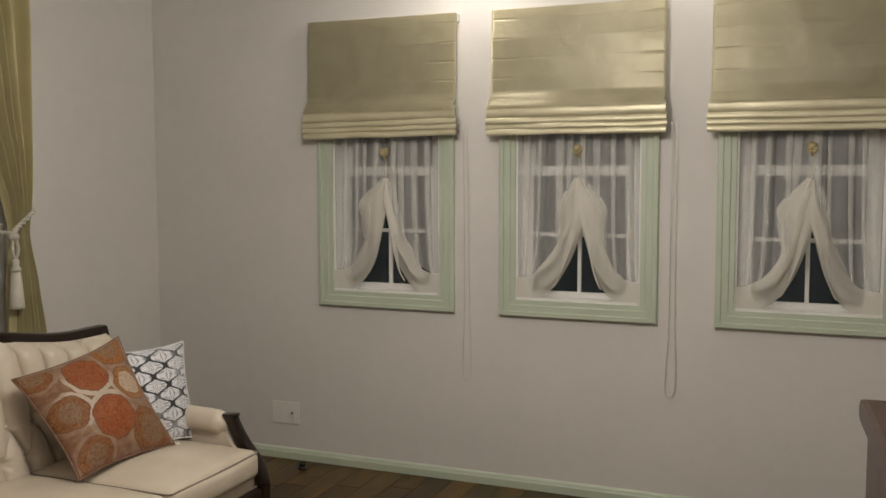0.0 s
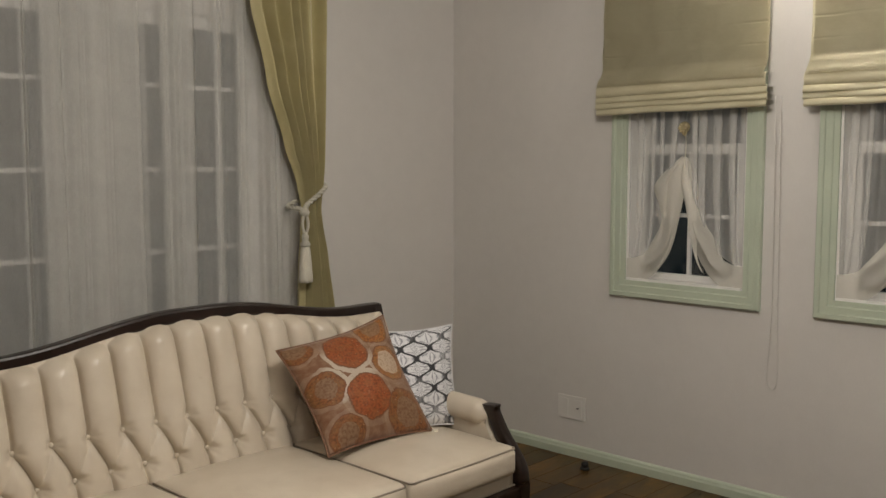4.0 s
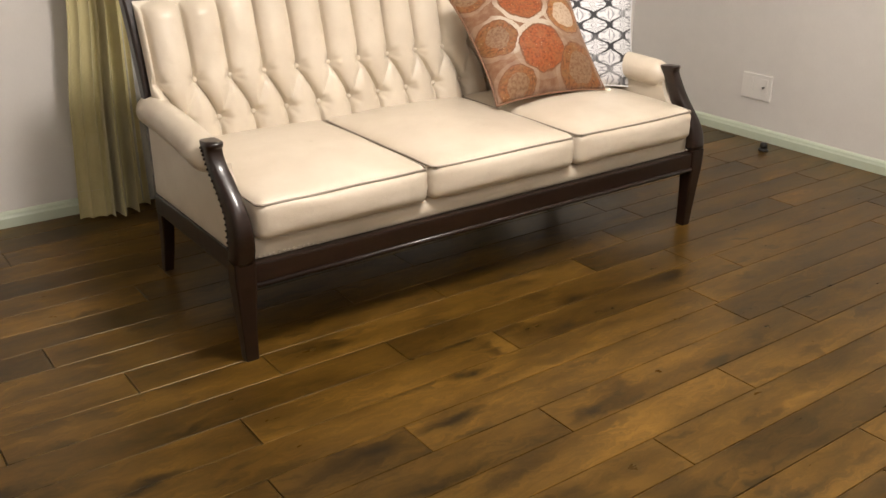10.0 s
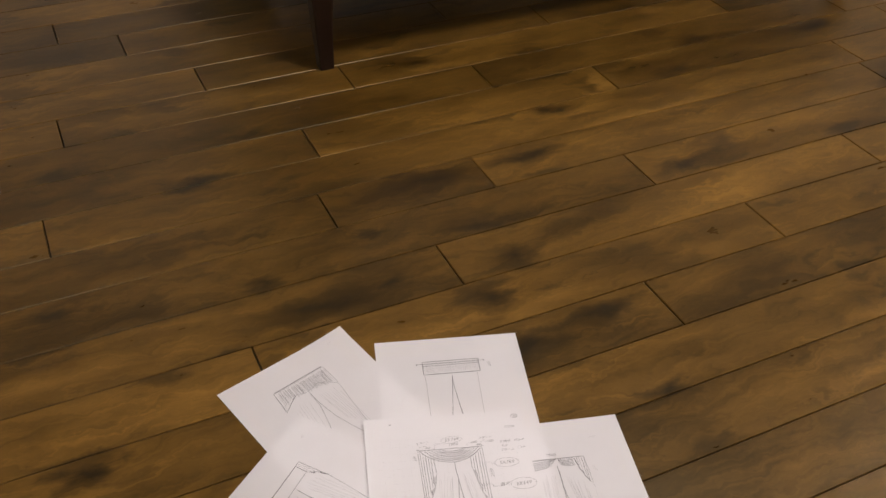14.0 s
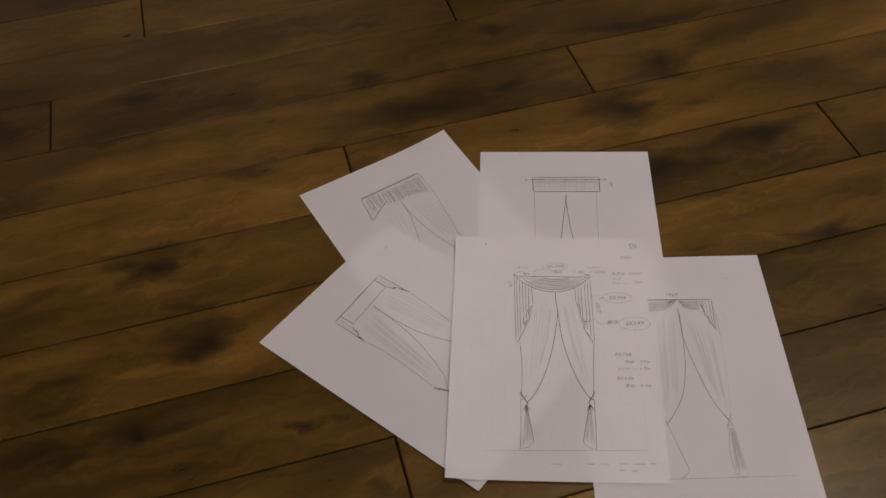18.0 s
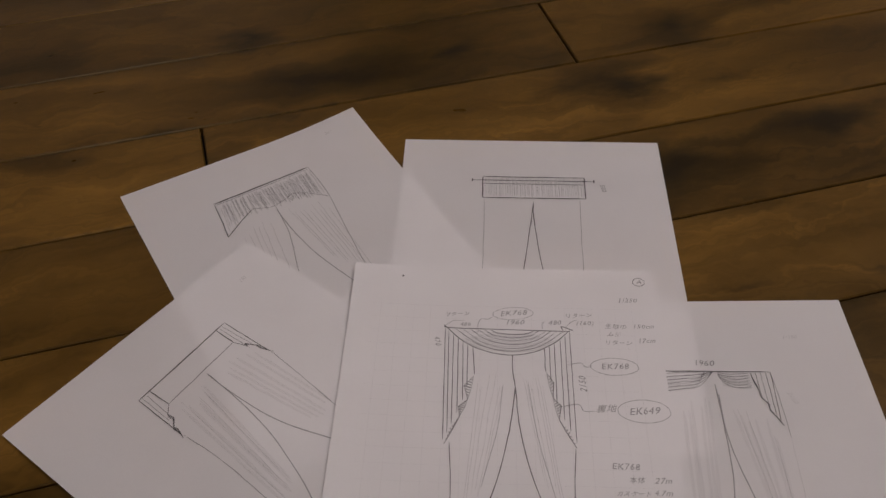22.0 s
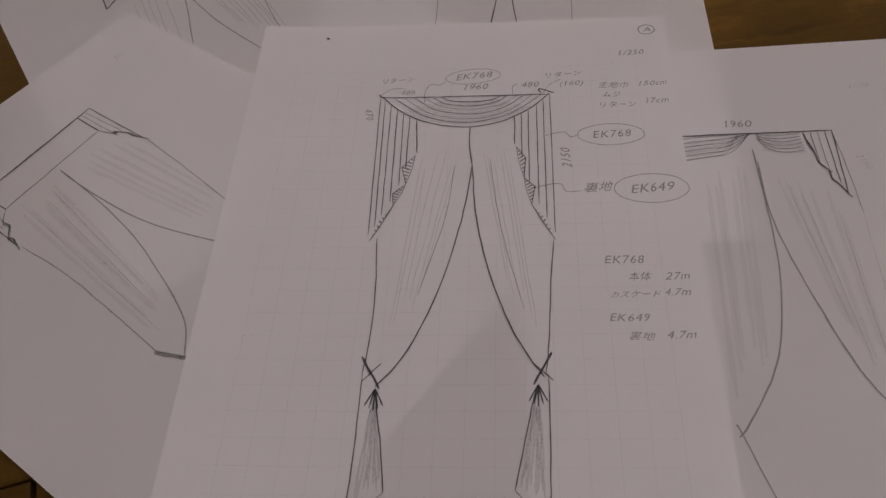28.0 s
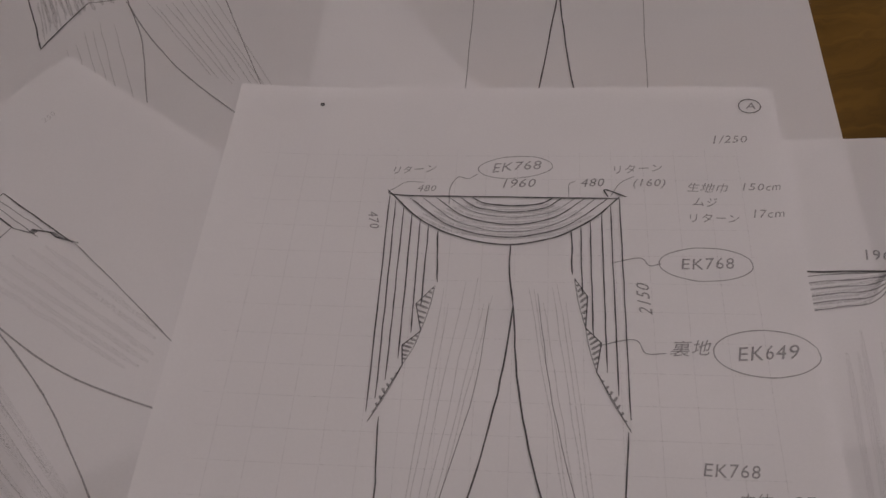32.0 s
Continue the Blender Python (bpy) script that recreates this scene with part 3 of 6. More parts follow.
# ---- the three small windows ----
def frame_boards(parent, plane, inward, u0, u1, z0, z1, profile, material, label=""):
    """Four mitred boards round an opening. plane(u, z, out): a place; profile: (across the board from its inner edge, out of the wall)."""
    inner = [(u0, z0), (u1, z0), (u1, z1), (u0, z1)]
    way = [(-1, -1), (1, -1), (1, 1), (-1, 1)]
    for k in range(4):
        bm = bmesh.new()
        rows = []
        for c in (k, (k + 1) % 4):
            rows.append([plane(inner[c][0] + way[c][0] * w, inner[c][1] + way[c][1] * w, d) for w, d in profile])
        vs = add_grid(bm, rows)
        for row in vs:
            bm.faces.new(row)
        bmesh.ops.recalc_face_normals(bm, faces=bm.faces[:])
        part("casing_board", bm, material, parent, label)


def small_window(name, yc):
    win = thing(name, (WX, yc, WIN_LO), "white sash window in a mint green casing, dark outside", "window", "small windows", "structure")
    plane = lambda u, z, out: Vector((WX - out, u, z))
    casing = [(-0.004, 0), (-0.004, 0.014), (0.018, 0.014), (0.022, 0.020), (0.050, 0.020), (0.054, 0.027), (0.072, 0.027), (0.077, 0.022), (0.077, 0)]
    frame_boards(win, plane, -1, yc - WIN_HALF + 0.004, yc + WIN_HALF - 0.004, WIN_LO, WIN_HI, casing, M_MINT, "mint green moulded board")
    y0, y1 = yc - WIN_HALF + 0.004, yc + WIN_HALF - 0.004
    for a, b in (((WX - 0.001, y0, WIN_LO), (WX + 0.10, y0 + 0.014, WIN_HI)), ((WX - 0.001, y1 - 0.014, WIN_LO), (WX + 0.10, y1, WIN_HI)), ((WX - 0.001, y0 + 0.015, WIN_HI - 0.014), (WX + 0.10, y1 - 0.015, WIN_HI)), ((WX - 0.006, y0 + 0.015, WIN_LO - 0.002), (WX + 0.10, y1 - 0.015, WIN_LO + 0.016))):
        part("jamb", a_box(a, b, 0.002), M_WHITE, win, "white painted jamb")
    x0, x1 = WX + 0.050, WX + 0.078
    for lo, hi, dx, grid in ((WIN_LO + 0.016, 1.604, 0.0, True), (1.556, WIN_HI - 0.014, 0.030, False)):
        a, b, s = y0 + 0.016, y1 - 0.016, 0.062
        low = 0.030 if grid else 0.045
        for p, q in (((a, lo), (a + s, hi)), ((b - s, lo), (b, hi)), ((a + s, lo), (b - s, lo + low)), ((a + s, hi - 0.048), (b - s, hi))):
            part("sash_rail", a_box((x0 + dx, p[0], p[1]), (x1 + dx, q[0], q[1]), 0.003), M_WHITE, win)
        mid, zc = (a + b) / 2, (lo + hi) / 2 - 0.012
        part("muntin", a_box((x0 + dx + 0.004, mid - 0.009, lo + low), (x1 + dx - 0.004, mid + 0.009, hi - 0.048), 0.002), M_WHITE, win)
        part("muntin", a_box((x0 + dx + 0.005, a + s, zc - 0.009), (x1 + dx - 0.005, mid - 0.009, zc + 0.009), 0.002), M_WHITE, win)
        part("muntin", a_box((x0 + dx + 0.005, mid + 0.009, zc - 0.009), (x1 + dx - 0.005, b - s, zc + 0.009), 0.002), M_WHITE, win)
        pane = part("pane", a_box((x0 + dx + 0.012, a + s - 0.004, lo + low - 0.004), (x0 + dx + 0.016, b - s + 0.004, hi - 0.044)), M_GLASS, win, "clear dark glass pane")
        pane.visible_shadow = False
    return win


for k, yc in enumerate(WIN_Y):
    small_window("window_%d" % (k + 1), yc)


def roman_shade(yc, seed, tilt):
    """A folded-up satin blind: a flat face with faint creases over a stack of folds."""
    rnd = random.Random(seed)
    sh = thing("roman_shade", (WX, yc, 1.76), "gold satin roman blind pulled up into folds", "blind", "roman blinds")
    half = 0.416
    part("headrail", a_box((WX - 0.036, yc - half + 0.004, 2.310), (WX - 0.002, yc + half - 0.004, 2.347), 0.004), M_WHITE, sh, "white headrail")
    n, rows = 56, []
    zs = [2.350 - 0.470 * i / 150 for i in range(151)]
    depth = [rnd.uniform(0.6, 1.3) for _ in range(8)]
    for z in zs:
        row = []
        for k in range(n + 1):
            u = k / n * 2 - 1
            s = (2.350 - z) / 0.094
            i = int(s)
            f = s - i
            edge = 0.18 + 0.82 * abs(u) ** 1.5
            crease = 0.0055 * edge * depth[min(i, 7)] * (1 - abs(2 * f - 1) ** 0.7 if i % 2 else -0.35 * math.sin(math.pi * f))
            soft = 0.0035 * noise.noise((u * 1.7 + seed * 7, z * 3.5, 0.3)) + 0.0009 * noise.noise((u * 6 + seed, z * 14, 2.2))
            nip = 0.0040 * smoothstep(0.62, 1.0, abs(u)) * math.exp(-(((f - 0.5 - 0.12 * noise.noise((u * 2, i, seed))) / 0.035) ** 2)) + 0.0007 * math.exp(-(((f - 0.5) / 0.05) ** 2)) * (0.5 + 0.5 * math.sin(u * 5 + i + seed))
            soft -= nip
            wide = half * (1 + 0.006 * noise.noise((seed, z * 9, u)))
            belly = 0.044 * smoothstep(1.965, 1.880, z) + 0.003 * s
            row.append((WX - 0.052 - belly - crease - soft, yc - u * wide, z))
        rows.append(row)
    bm = bmesh.new()
    add_grid(bm, rows)
    bmesh.ops.solidify(bm, geom=bm.faces[:], thickness=0.002)
    part("face", bm, M_SATIN, sh, smooth=True)
    tops = [(1.899, 1.834, 0.107, 0.424), (1.844, 1.806, 0.104, 0.428), (1.815, 1.781, 0.102, 0.430), (1.790, 1.752, 0.099, 0.426)]
    for j, (zt, zb, out, hw) in enumerate(tops):
        bm, rows = bmesh.new(), []
        for k in range(41):
            u = k / 40 * 2 - 1
            sag = 0.003 * noise.noise((u * 2.4, j * 3.1, seed)) + tilt * u * 0.006
            deep = out + 0.006 * noise.noise((u * 2.0, j * 1.7, seed + 5))
            prof = []
            for a in range(13):
                ang = math.pi * a / 12
                prof.append((WX - 0.030 - (deep - 0.030) * math.sin(ang) ** 0.20, yc - u * hw * (1 + 0.004 * noise.noise((j, a * 0.3, seed))), sag + (zt + zb) / 2 + (zt - zb) / 2 * math.cos(ang) - 0.010 * math.sin(ang)))
            rows.append(prof)
        add_grid(bm, rows)
        part("fold", bm, M_SATIN, sh, smooth=True)
    return sh


def pull_cord(yc, low):
    c = thing("pull_cord", (WX, yc, low), "thin white looped pull cord hanging beside a blind", "cord", "pull cords")
    pts = spline([(WX - 0.040, yc - 0.012, 1.80), (WX - 0.016, yc - 0.013, 1.2), (WX - 0.012, yc - 0.016, low + 0.30), (WX - 0.012, yc - 0.024, low + 0.12), (WX - 0.012, yc - 0.018, low + 0.022), (WX - 0.012, yc + 0.004, low), (WX - 0.012, yc + 0.024, low + 0.028),
                  (WX - 0.012, yc + 0.022, low + 0.12), (WX - 0.012, yc + 0.012, low + 0.32), (WX - 0.018, yc + 0.010, 1.2), (WX - 0.044, yc + 0.008, 1.80)], 90)
    part("loop", add_tube(bmesh.new(), pts, 0.0019, 6), M_CORD, c, smooth=True)
    part("joiner", lathe(bmesh.new(), (WX - 0.013, yc + 0.016, low + 0.24), [(0.001, 0), (0.0035, 0.003), (0.0035, 0.020), (0.001, 0.024)], 10), M_PLASTIC, c, "white plastic cord joiner", True)


for k, yc in enumerate(WIN_Y):
    roman_shade(yc, k + 1, (1, 0.3, -0.2)[k])
    pull_cord(yc - 0.452, 0.53)


def tied_sheer(yc, seed, peak, apex, droop):
    """A voile panel whose hem is drawn up in the middle by a cord, so that its foot parts like a tent and its pleats swoop into the tie.
    peak: where the parting's tip stands beside the middle; droop: how far the swoops hang on each side."""
    sh = thing("tied_sheer", (WX, yc, WIN_LO), "white voile panel tied up in the middle under a gilt knob", "curtain", "tied voile panels")
    half, top, tie = 0.300, 1.86, Vector((yc - 0.012, 1.540, 0))

    def lines(side):
        """The free edge of the hem and the upper edge of its doubled band, from the lower corner to the tie, seen on the wall."""
        belly = 0.01 + 0.12 * droop[side > 0]
        free = [(yc + side * half, 0.960), (yc + side * 0.245, 0.957), (yc + side * 0.188, 0.960), (yc + side * 0.118 + peak * 0.3, 1.018),
                (yc + side * 0.056 + peak * 0.7, 1.128), (yc + peak + side * 0.008, apex), (yc + peak * 0.6 - side * 0.012, apex + 0.12), (tie.x - side * 0.004, tie.y)]
        band = [(yc + side * half, 1.056), (yc + side * 0.266, 1.059), (yc + side * 0.232, 1.070), (yc + side * 0.180, 1.108),
                (yc + side * 0.118 + peak * 0.6, 1.215), (yc + side * (0.045 + 0.55 * belly) + peak * 0.6, 1.318), (yc + side * belly, 1.420), (tie.x + side * 0.024, tie.y + 0.008)]
        return [spline([(a, b, 0) for a, b in pts], 60) for pts in (free, band)]

    n, m, rows = 190, 40, []
    edges = {side: lines(side) for side in (-1, 1)}
    for i in range(m + 1):
        v, row = i / m, []
        for k in range(n + 1):
            u = k / n * 2 - 1
            side = 1 if u > 0 else -1
            s = 1 - abs(u)
            end = edges[side][1][min(60, int(60 * s ** 1.15))]
            y0 = yc + half * u
            sag = droop[side > 0] * 0.30 * smoothstep(0.30, 0.72, s) * (1 - 0.45 * smoothstep(0.80, 1.0, s)) * (1 + 0.25 * noise.noise((u * 6, seed, 0.5)))
            low = Vector((y0 + (end.x - y0) * 0.30, min(end.y, 1.50) - sag, 0))
            a, b = Vector((y0, top, 0)), Vector((y0 + (end.x - y0) * 0.04, 1.52, 0))
            p = a * (1 - v) ** 3 + b * 3 * v * (1 - v) ** 2 + low * 3 * v * v * (1 - v) + end * v ** 3
            phase = 19.0 * u + 1.2 * math.sin(3.1 * u + seed * 1.3) + 0.7 * math.sin(9 * u + seed)
            loose = (1 - 0.75 * v) * (1 - u ** 8)
            y = p.x + 0.012 * math.sin(phase + 0.6) * loose
            fold = 0.020 * math.sin(phase) * (0.5 + 0.5 * (1 - v) ** 0.7) + 0.006 * noise.noise((u * 4, v * 3, seed))
            row.append((WX + 0.014 + 0.7 * fold - 0.018 * math.sin(math.pi * v) * smoothstep(0.4, 0.9, s), y, p.y))
        rows.append(row)
    bm = bmesh.new()
    add_grid(bm, rows)
    part("voile_panel", bm, M_SHEER, sh, smooth=True)
    # folds that lie double, following the fall of the cloth
    rnd = random.Random(seed * 5)
    for j in range(8):
        u0 = -0.90 + 1.80 * (j + 0.5 + rnd.uniform(-0.3, 0.3)) / 8
        wide = rnd.uniform(0.075, 0.150)
        strip = []
        for i in range(m + 1):
            v = i / m
            k0, k1 = (int(n * (1 + u0 + e * wide * (1 - 0.35 * v)) / 2) for e in (-0.5, 0.5))
            a, b = rows[i][max(0, k0)], rows[i][min(n, k1)]
            half_y = max(0.004, 0.5 * wide * half * (1 - 0.5 * v))
            front = [(min(a[0], b[0]) - 0.010 - 0.006 * math.sin(math.pi * w), (a[1] + b[1]) / 2 + half_y * (2 * w - 1), a[2] + (b[2] - a[2]) * w) for w in (q / 6 for q in range(7))]
            strip.append(front + [(x + 0.005, y, z) for x, y, z in front[::-1]])
        bm = bmesh.new()
        add_grid(bm, strip, True)
        part("fold", bm, M_SHEER, sh, smooth=True)
    # the doubled hem: flat at the lower corners, gathered where it climbs to the tie
    for side in (-1, 1):
        free, band = edges[side]
        rows = []
        for i in range(61):
            t, row = i / 60, []
            turn = smoothstep(0.22, 0.42, t)
            for k in range(25):
                w = k / 24
                p = free[i] + (band[i] - free[i]) * w
                ph = 9 * w + 7.0 * t + seed * 1.9 + side
                swell = math.sin(math.pi * w) * turn * (1 - smoothstep(0.93, 1.0, t))
                y = p.x + side * 0.005 * math.sin(ph * 1.2) * swell + side * 0.016 * swell * noise.noise((w * 2.0, t * 7.0, seed + side))
                z = p.y + 0.006 * math.sin(ph) * swell
                y += side * w * turn * (1 - t) * 0.06 * noise.noise((t * 5.0, seed * 2.1, side * 3.0))
                out = 0.004 + 0.026 * swell + 0.009 * math.sin(ph * 0.9) * swell + 0.006 * side * turn
                row.append((WX - out + 0.004 * noise.noise((w * 4, t * 12, seed + 3 * side)) * turn, y, z))
            rows.append(row)
        bm = bmesh.new()
        add_grid(bm, rows)
        part("hem_band", bm, M_SHEER_CREAM, sh, "doubled cream voile hem", True)
        # a second layer where the climbing hem folds back over itself
        rows = []
        for i in range(26, 61):
            t = i / 60
            a, b = free[i], band[i]
            wide = smoothstep(0.43, 0.72, t) * (0.62 + 0.22 * noise.noise((t * 5, seed, side)))
            rows.append([(WX - 0.020 - 0.018 * math.sin(math.pi * w) + 0.004 * math.sin(7 * w + 9 * t + seed), a.x + (b.x - a.x) * w * wide + side * 0.006 * math.sin(13 * t + 5 * w), a.y + (b.y - a.y) * w * wide) for w in (k / 12 for k in range(13))])
        bm = bmesh.new()
        add_grid(bm, rows)
        part("gathered_wing", bm, M_SHEER_FULL, sh, "denser gathered voile", True)
    # the cord from the knob down to the tie
    part("tie_cord", add_tube(bmesh.new(), spline([(WX - 0.016, yc - 0.008, 1.655), (WX - 0.014, yc - 0.012, 1.61), (WX - 0.018, yc - 0.010, 1.536)], 10), 0.0028, 6), M_ROPE, sh, "twisted tie cord", True)
    knob = part("knob", lathe(bmesh.new(), (WX - 0.020, yc - 0.006, 1.640), [(0.002, 0), (0.008, 0.004), (0.013, 0.018), (0.022, 0.028), (0.026, 0.042), (0.022, 0.056), (0.010, 0.064), (0.002, 0.066)], 9), M_CRYSTAL, sh, "faceted gilt knob")
    bm = bmesh.new()
    for a in range(6):
        lathe(bm, (WX - 0.040, yc - 0.006 + 0.015 * math.cos(a * 1.047), 1.675 + 0.015 * math.sin(a * 1.047)), [(0.001, -0.008), (0.007, -0.003), (0.007, 0.003), (0.001, 0.008)], 7)
    part("petal", bm, M_CRYSTAL, knob)
    return sh


tied_sheer(WIN_Y[0], 1, -0.008, 1.335, (0.50, 1.15))
tied_sheer(WIN_Y[1], 2, -0.026, 1.276, (1.05, 0.70))
tied_sheer(WIN_Y[2], 3, -0.016, 1.290, (0.60, 1.00))


# ---- the wide window behind the sofa ----
def wide_window():
    win = thing("window_4", (BIG_X, WY, BIG_LO), "wide white window with glazing bars, dark outside", "window", kind="structure")
    y0, y1 = WY + 0.030, WY + 0.070
    L, R = BIG_X - BIG_HALF, BIG_X + BIG_HALF
    for a, b in (((L, y0, BIG_LO), (L + 0.085, y1, BIG_HI)), ((R - 0.085, y0, BIG_LO), (R, y1, BIG_HI)), ((L + 0.085, y0, BIG_LO), (R - 0.085, y1, BIG_LO + 0.07)), ((L + 0.085, y0, BIG_HI - 0.06), (R - 0.085, y1, BIG_HI)), ((BIG_X - 0.045, y0 - 0.004, BIG_LO + 0.07), (BIG_X + 0.045, y1, BIG_HI - 0.06))):
        part("window_frame", a_box(a, b, 0.004), M_WHITE, win)
    part("window_sill", a_box((L - 0.02, WY - 0.02, BIG_LO - 0.03), (R + 0.02, WY + 0.029, BIG_LO - 0.002), 0.004), M_WHITE, win)
    for x, hw in ((-0.554, 0.010), (-0.20, 0.010), (0.30, 0.010), (0.554, 0.010)):
        part("glazing_bar", a_box((BIG_X + x - hw, y0 + 0.008, BIG_LO + 0.07), (BIG_X + x + hw, y1 - 0.008, BIG_HI - 0.06), 0.002), M_WHITE, win)
    for z in (1.135, 1.489, 1.847):
        part("glazing_bar", a_box((L + 0.085, y0 + 0.010, z - 0.010), (R - 0.085, y1 - 0.010, z + 0.010), 0.002), M_WHITE, win)
    for a, b in ((L + 0.08, BIG_X - 0.04), (BIG_X + 0.04, R - 0.08)):
        pane = part("pane", a_box((a, y0 + 0.020, BIG_LO + 0.065), (b, y0 + 0.024, BIG_HI - 0.055)), M_GLASS, win, "clear dark glass pane")
        pane.visible_shadow = False


wide_window()


def tall_sheer(x0, x1, seed, dense):
    """A floor-length voile. dense: stretches where the cloth lies folded over itself in three layers."""
    sh = thing("tall_voile", ((x0 + x1) / 2, WY - 0.05, 0.02), "long white voile curtain hanging in soft pleats before a window", "curtain", "long voile curtains")
    plan, x = [], x0
    for a, b in dense:
        plan += [(x + (a - x) * k / 8, 0.004 * math.sin(k * 1.3 + a * 9)) for k in range(8)]
        for leg, (p, q) in enumerate(((a, b), (b, a), (a, b))):
            plan += [(p + (q - p) * k / 10, 0.010 * (leg - 1) + 0.007 * math.sin(k * 0.9 + leg + a * 7)) for k in range(10)]
        x = b
    plan += [(x + (x1 - x) * k / 12, 0.006 * math.sin(k * 1.1)) for k in range(13)]
    rows = []
    for i in range(15):
        v = i / 14
        rows.append([(px + 0.020 * v * noise.noise((px * 2.2, seed, 0.3)) + 0.004 * noise.noise((px * 11, v * 2.5, seed)), WY - 0.040 - 0.008 * seed + py * (0.8 + 0.5 * v), 2.42 - 2.40 * v) for px, py in plan])
    bm = bmesh.new()
    add_grid(bm, rows)
    part("voile", bm, M_SHEER_TALL, sh, smooth=True)
    bm = bmesh.new()
    add_grid(bm, [[(px, py - 0.001, pz * 0.5 + 0.01) for px, py, pz in row] for row in rows[-2:]])
    part("hem", bm, M_SHEER_TALL, sh, "doubled voile hem", True)


tall_sheer(-2.30, -1.27, 1, ((-2.15, -2.09), (-2.013, -1.904), (-1.775, -1.755), (-1.705, -1.605), (-1.625, -1.520), (-1.545, -1.415), (-1.440, -1.295)))
tall_sheer(-1.31, -0.48, 2, ((-1.198, -1.130), (-1.150, -1.043), (-0.937, -0.902), (-0.825, -0.770), (-0.66, -0.60)))


def drape(side, seed, label):
    """A lined curtain held to one side at mid height. side: +1 at the wall's right end, -1 at its left."""
    c = BIG_X
    ob = thing("drape", (c + side * 1.0, WY - 0.11, 0.01), label, "curtain", "drapes")
    keys = [(2.45, 0.52, 1.135), (2.24, 0.61, 1.125), (1.90, 0.70, 1.10), (1.60, 0.80, 1.075), (1.42, 0.868, 1.060), (1.30, 0.895, 1.045), (1.22, 0.885, 1.055), (1.05, 0.870, 1.080), (0.80, 0.855, 1.125), (0.40, 0.848, 1.135), (0.012, 0.845, 1.140)]
    if side < 0:
        keys = [(z, 0.50 + (a - 0.52) * 0.55 if z > 1.35 else (0.725 if z > 1.25 else 0.715), 0.915 + 0.070 * smoothstep(1.0, 0.1, z)) for z, a, b in keys]
    rows, n = [], 170
    for i in range(70):
        z = 2.45 - (2.45 - 0.012) * i / 69
        for (za, a0, b0), (zb, a1, b1) in zip(keys, keys[1:]):
            if zb <= z <= za:
                t = (za - z) / (za - zb)
                t = t * t * (3 - 2 * t) * 0.5 + t * 0.5
                a, b = a0 + (a1 - a0) * t, b0 + (b1 - b0) * t
                break
        tight = math.exp(-(((z - 1.29) / 0.16) ** 2))
        row = []
        for k in range(n + 1):
            u = k / n
            s = u * 38 + 2.2 * math.sin(u * 7.5 + seed) + 0.9 * math.sin(u * 19 + seed) + 0.3 * math.sin(z * 3 + u * 5)
            cr = math.sin(s)
            plain = smoothstep(0.52, 0.62, u) if side < 0 else 0.0
            fold = (math.copysign(abs(cr) ** 0.75, cr) * (0.043 - 0.020 * tight)) * (1 - 0.85 * plain) + 0.006 * noise.noise((u * 7, z * 2.0, seed))
            bulge = 0.030 * math.sin(math.pi * u) * (1 - 0.3 * tight)
            b2 = b - 0.030 if side > 0 else b
            row.append((c + side * (a + (b2 - a) * u + 0.004 * math.cos(s)), WY - 0.105 - fold - bulge, z))
        rows.append(row)
    bm = bmesh.new()
    add_grid(bm, rows[:-3])
    part("cloth", bm, M_DRAPE, ob, smooth=True)
    bm = bmesh.new()
    add_grid(bm, [[(x, y - 0.0015, z) for x, y, z in row] for row in rows[-4:]])
    part("hem", bm, M_DRAPE, ob, "doubled stitched hem", True)
    return ob


drape(1, 3, "olive-gold lined curtain held back by a tasselled rope")
drape(-1, 8, "olive-gold lined curtain with a plain outer edge, held by rope")


def rope(points, radius, turns):
    """A rope of two strands twisted round one another."""
    bm = bmesh.new()
    pts = spline(points, 70)
    for ph in (0, math.pi):
        line = []
        for k, p in enumerate(pts):
            along = (pts[min(k + 1, len(pts) - 1)] - pts[max(k - 1, 0)]).normalized()
            a = along.cross(Vector((0.3, 0.2, 1))).normalized()
            b = along.cross(a)
            t = ph + turns * 2 * math.pi * k / len(pts)
            line.append(p + radius * 0.62 * (math.cos(t) * a + math.sin(t) * b))
        add_tube(bm, line, radius * 0.72, 6)
    return bm


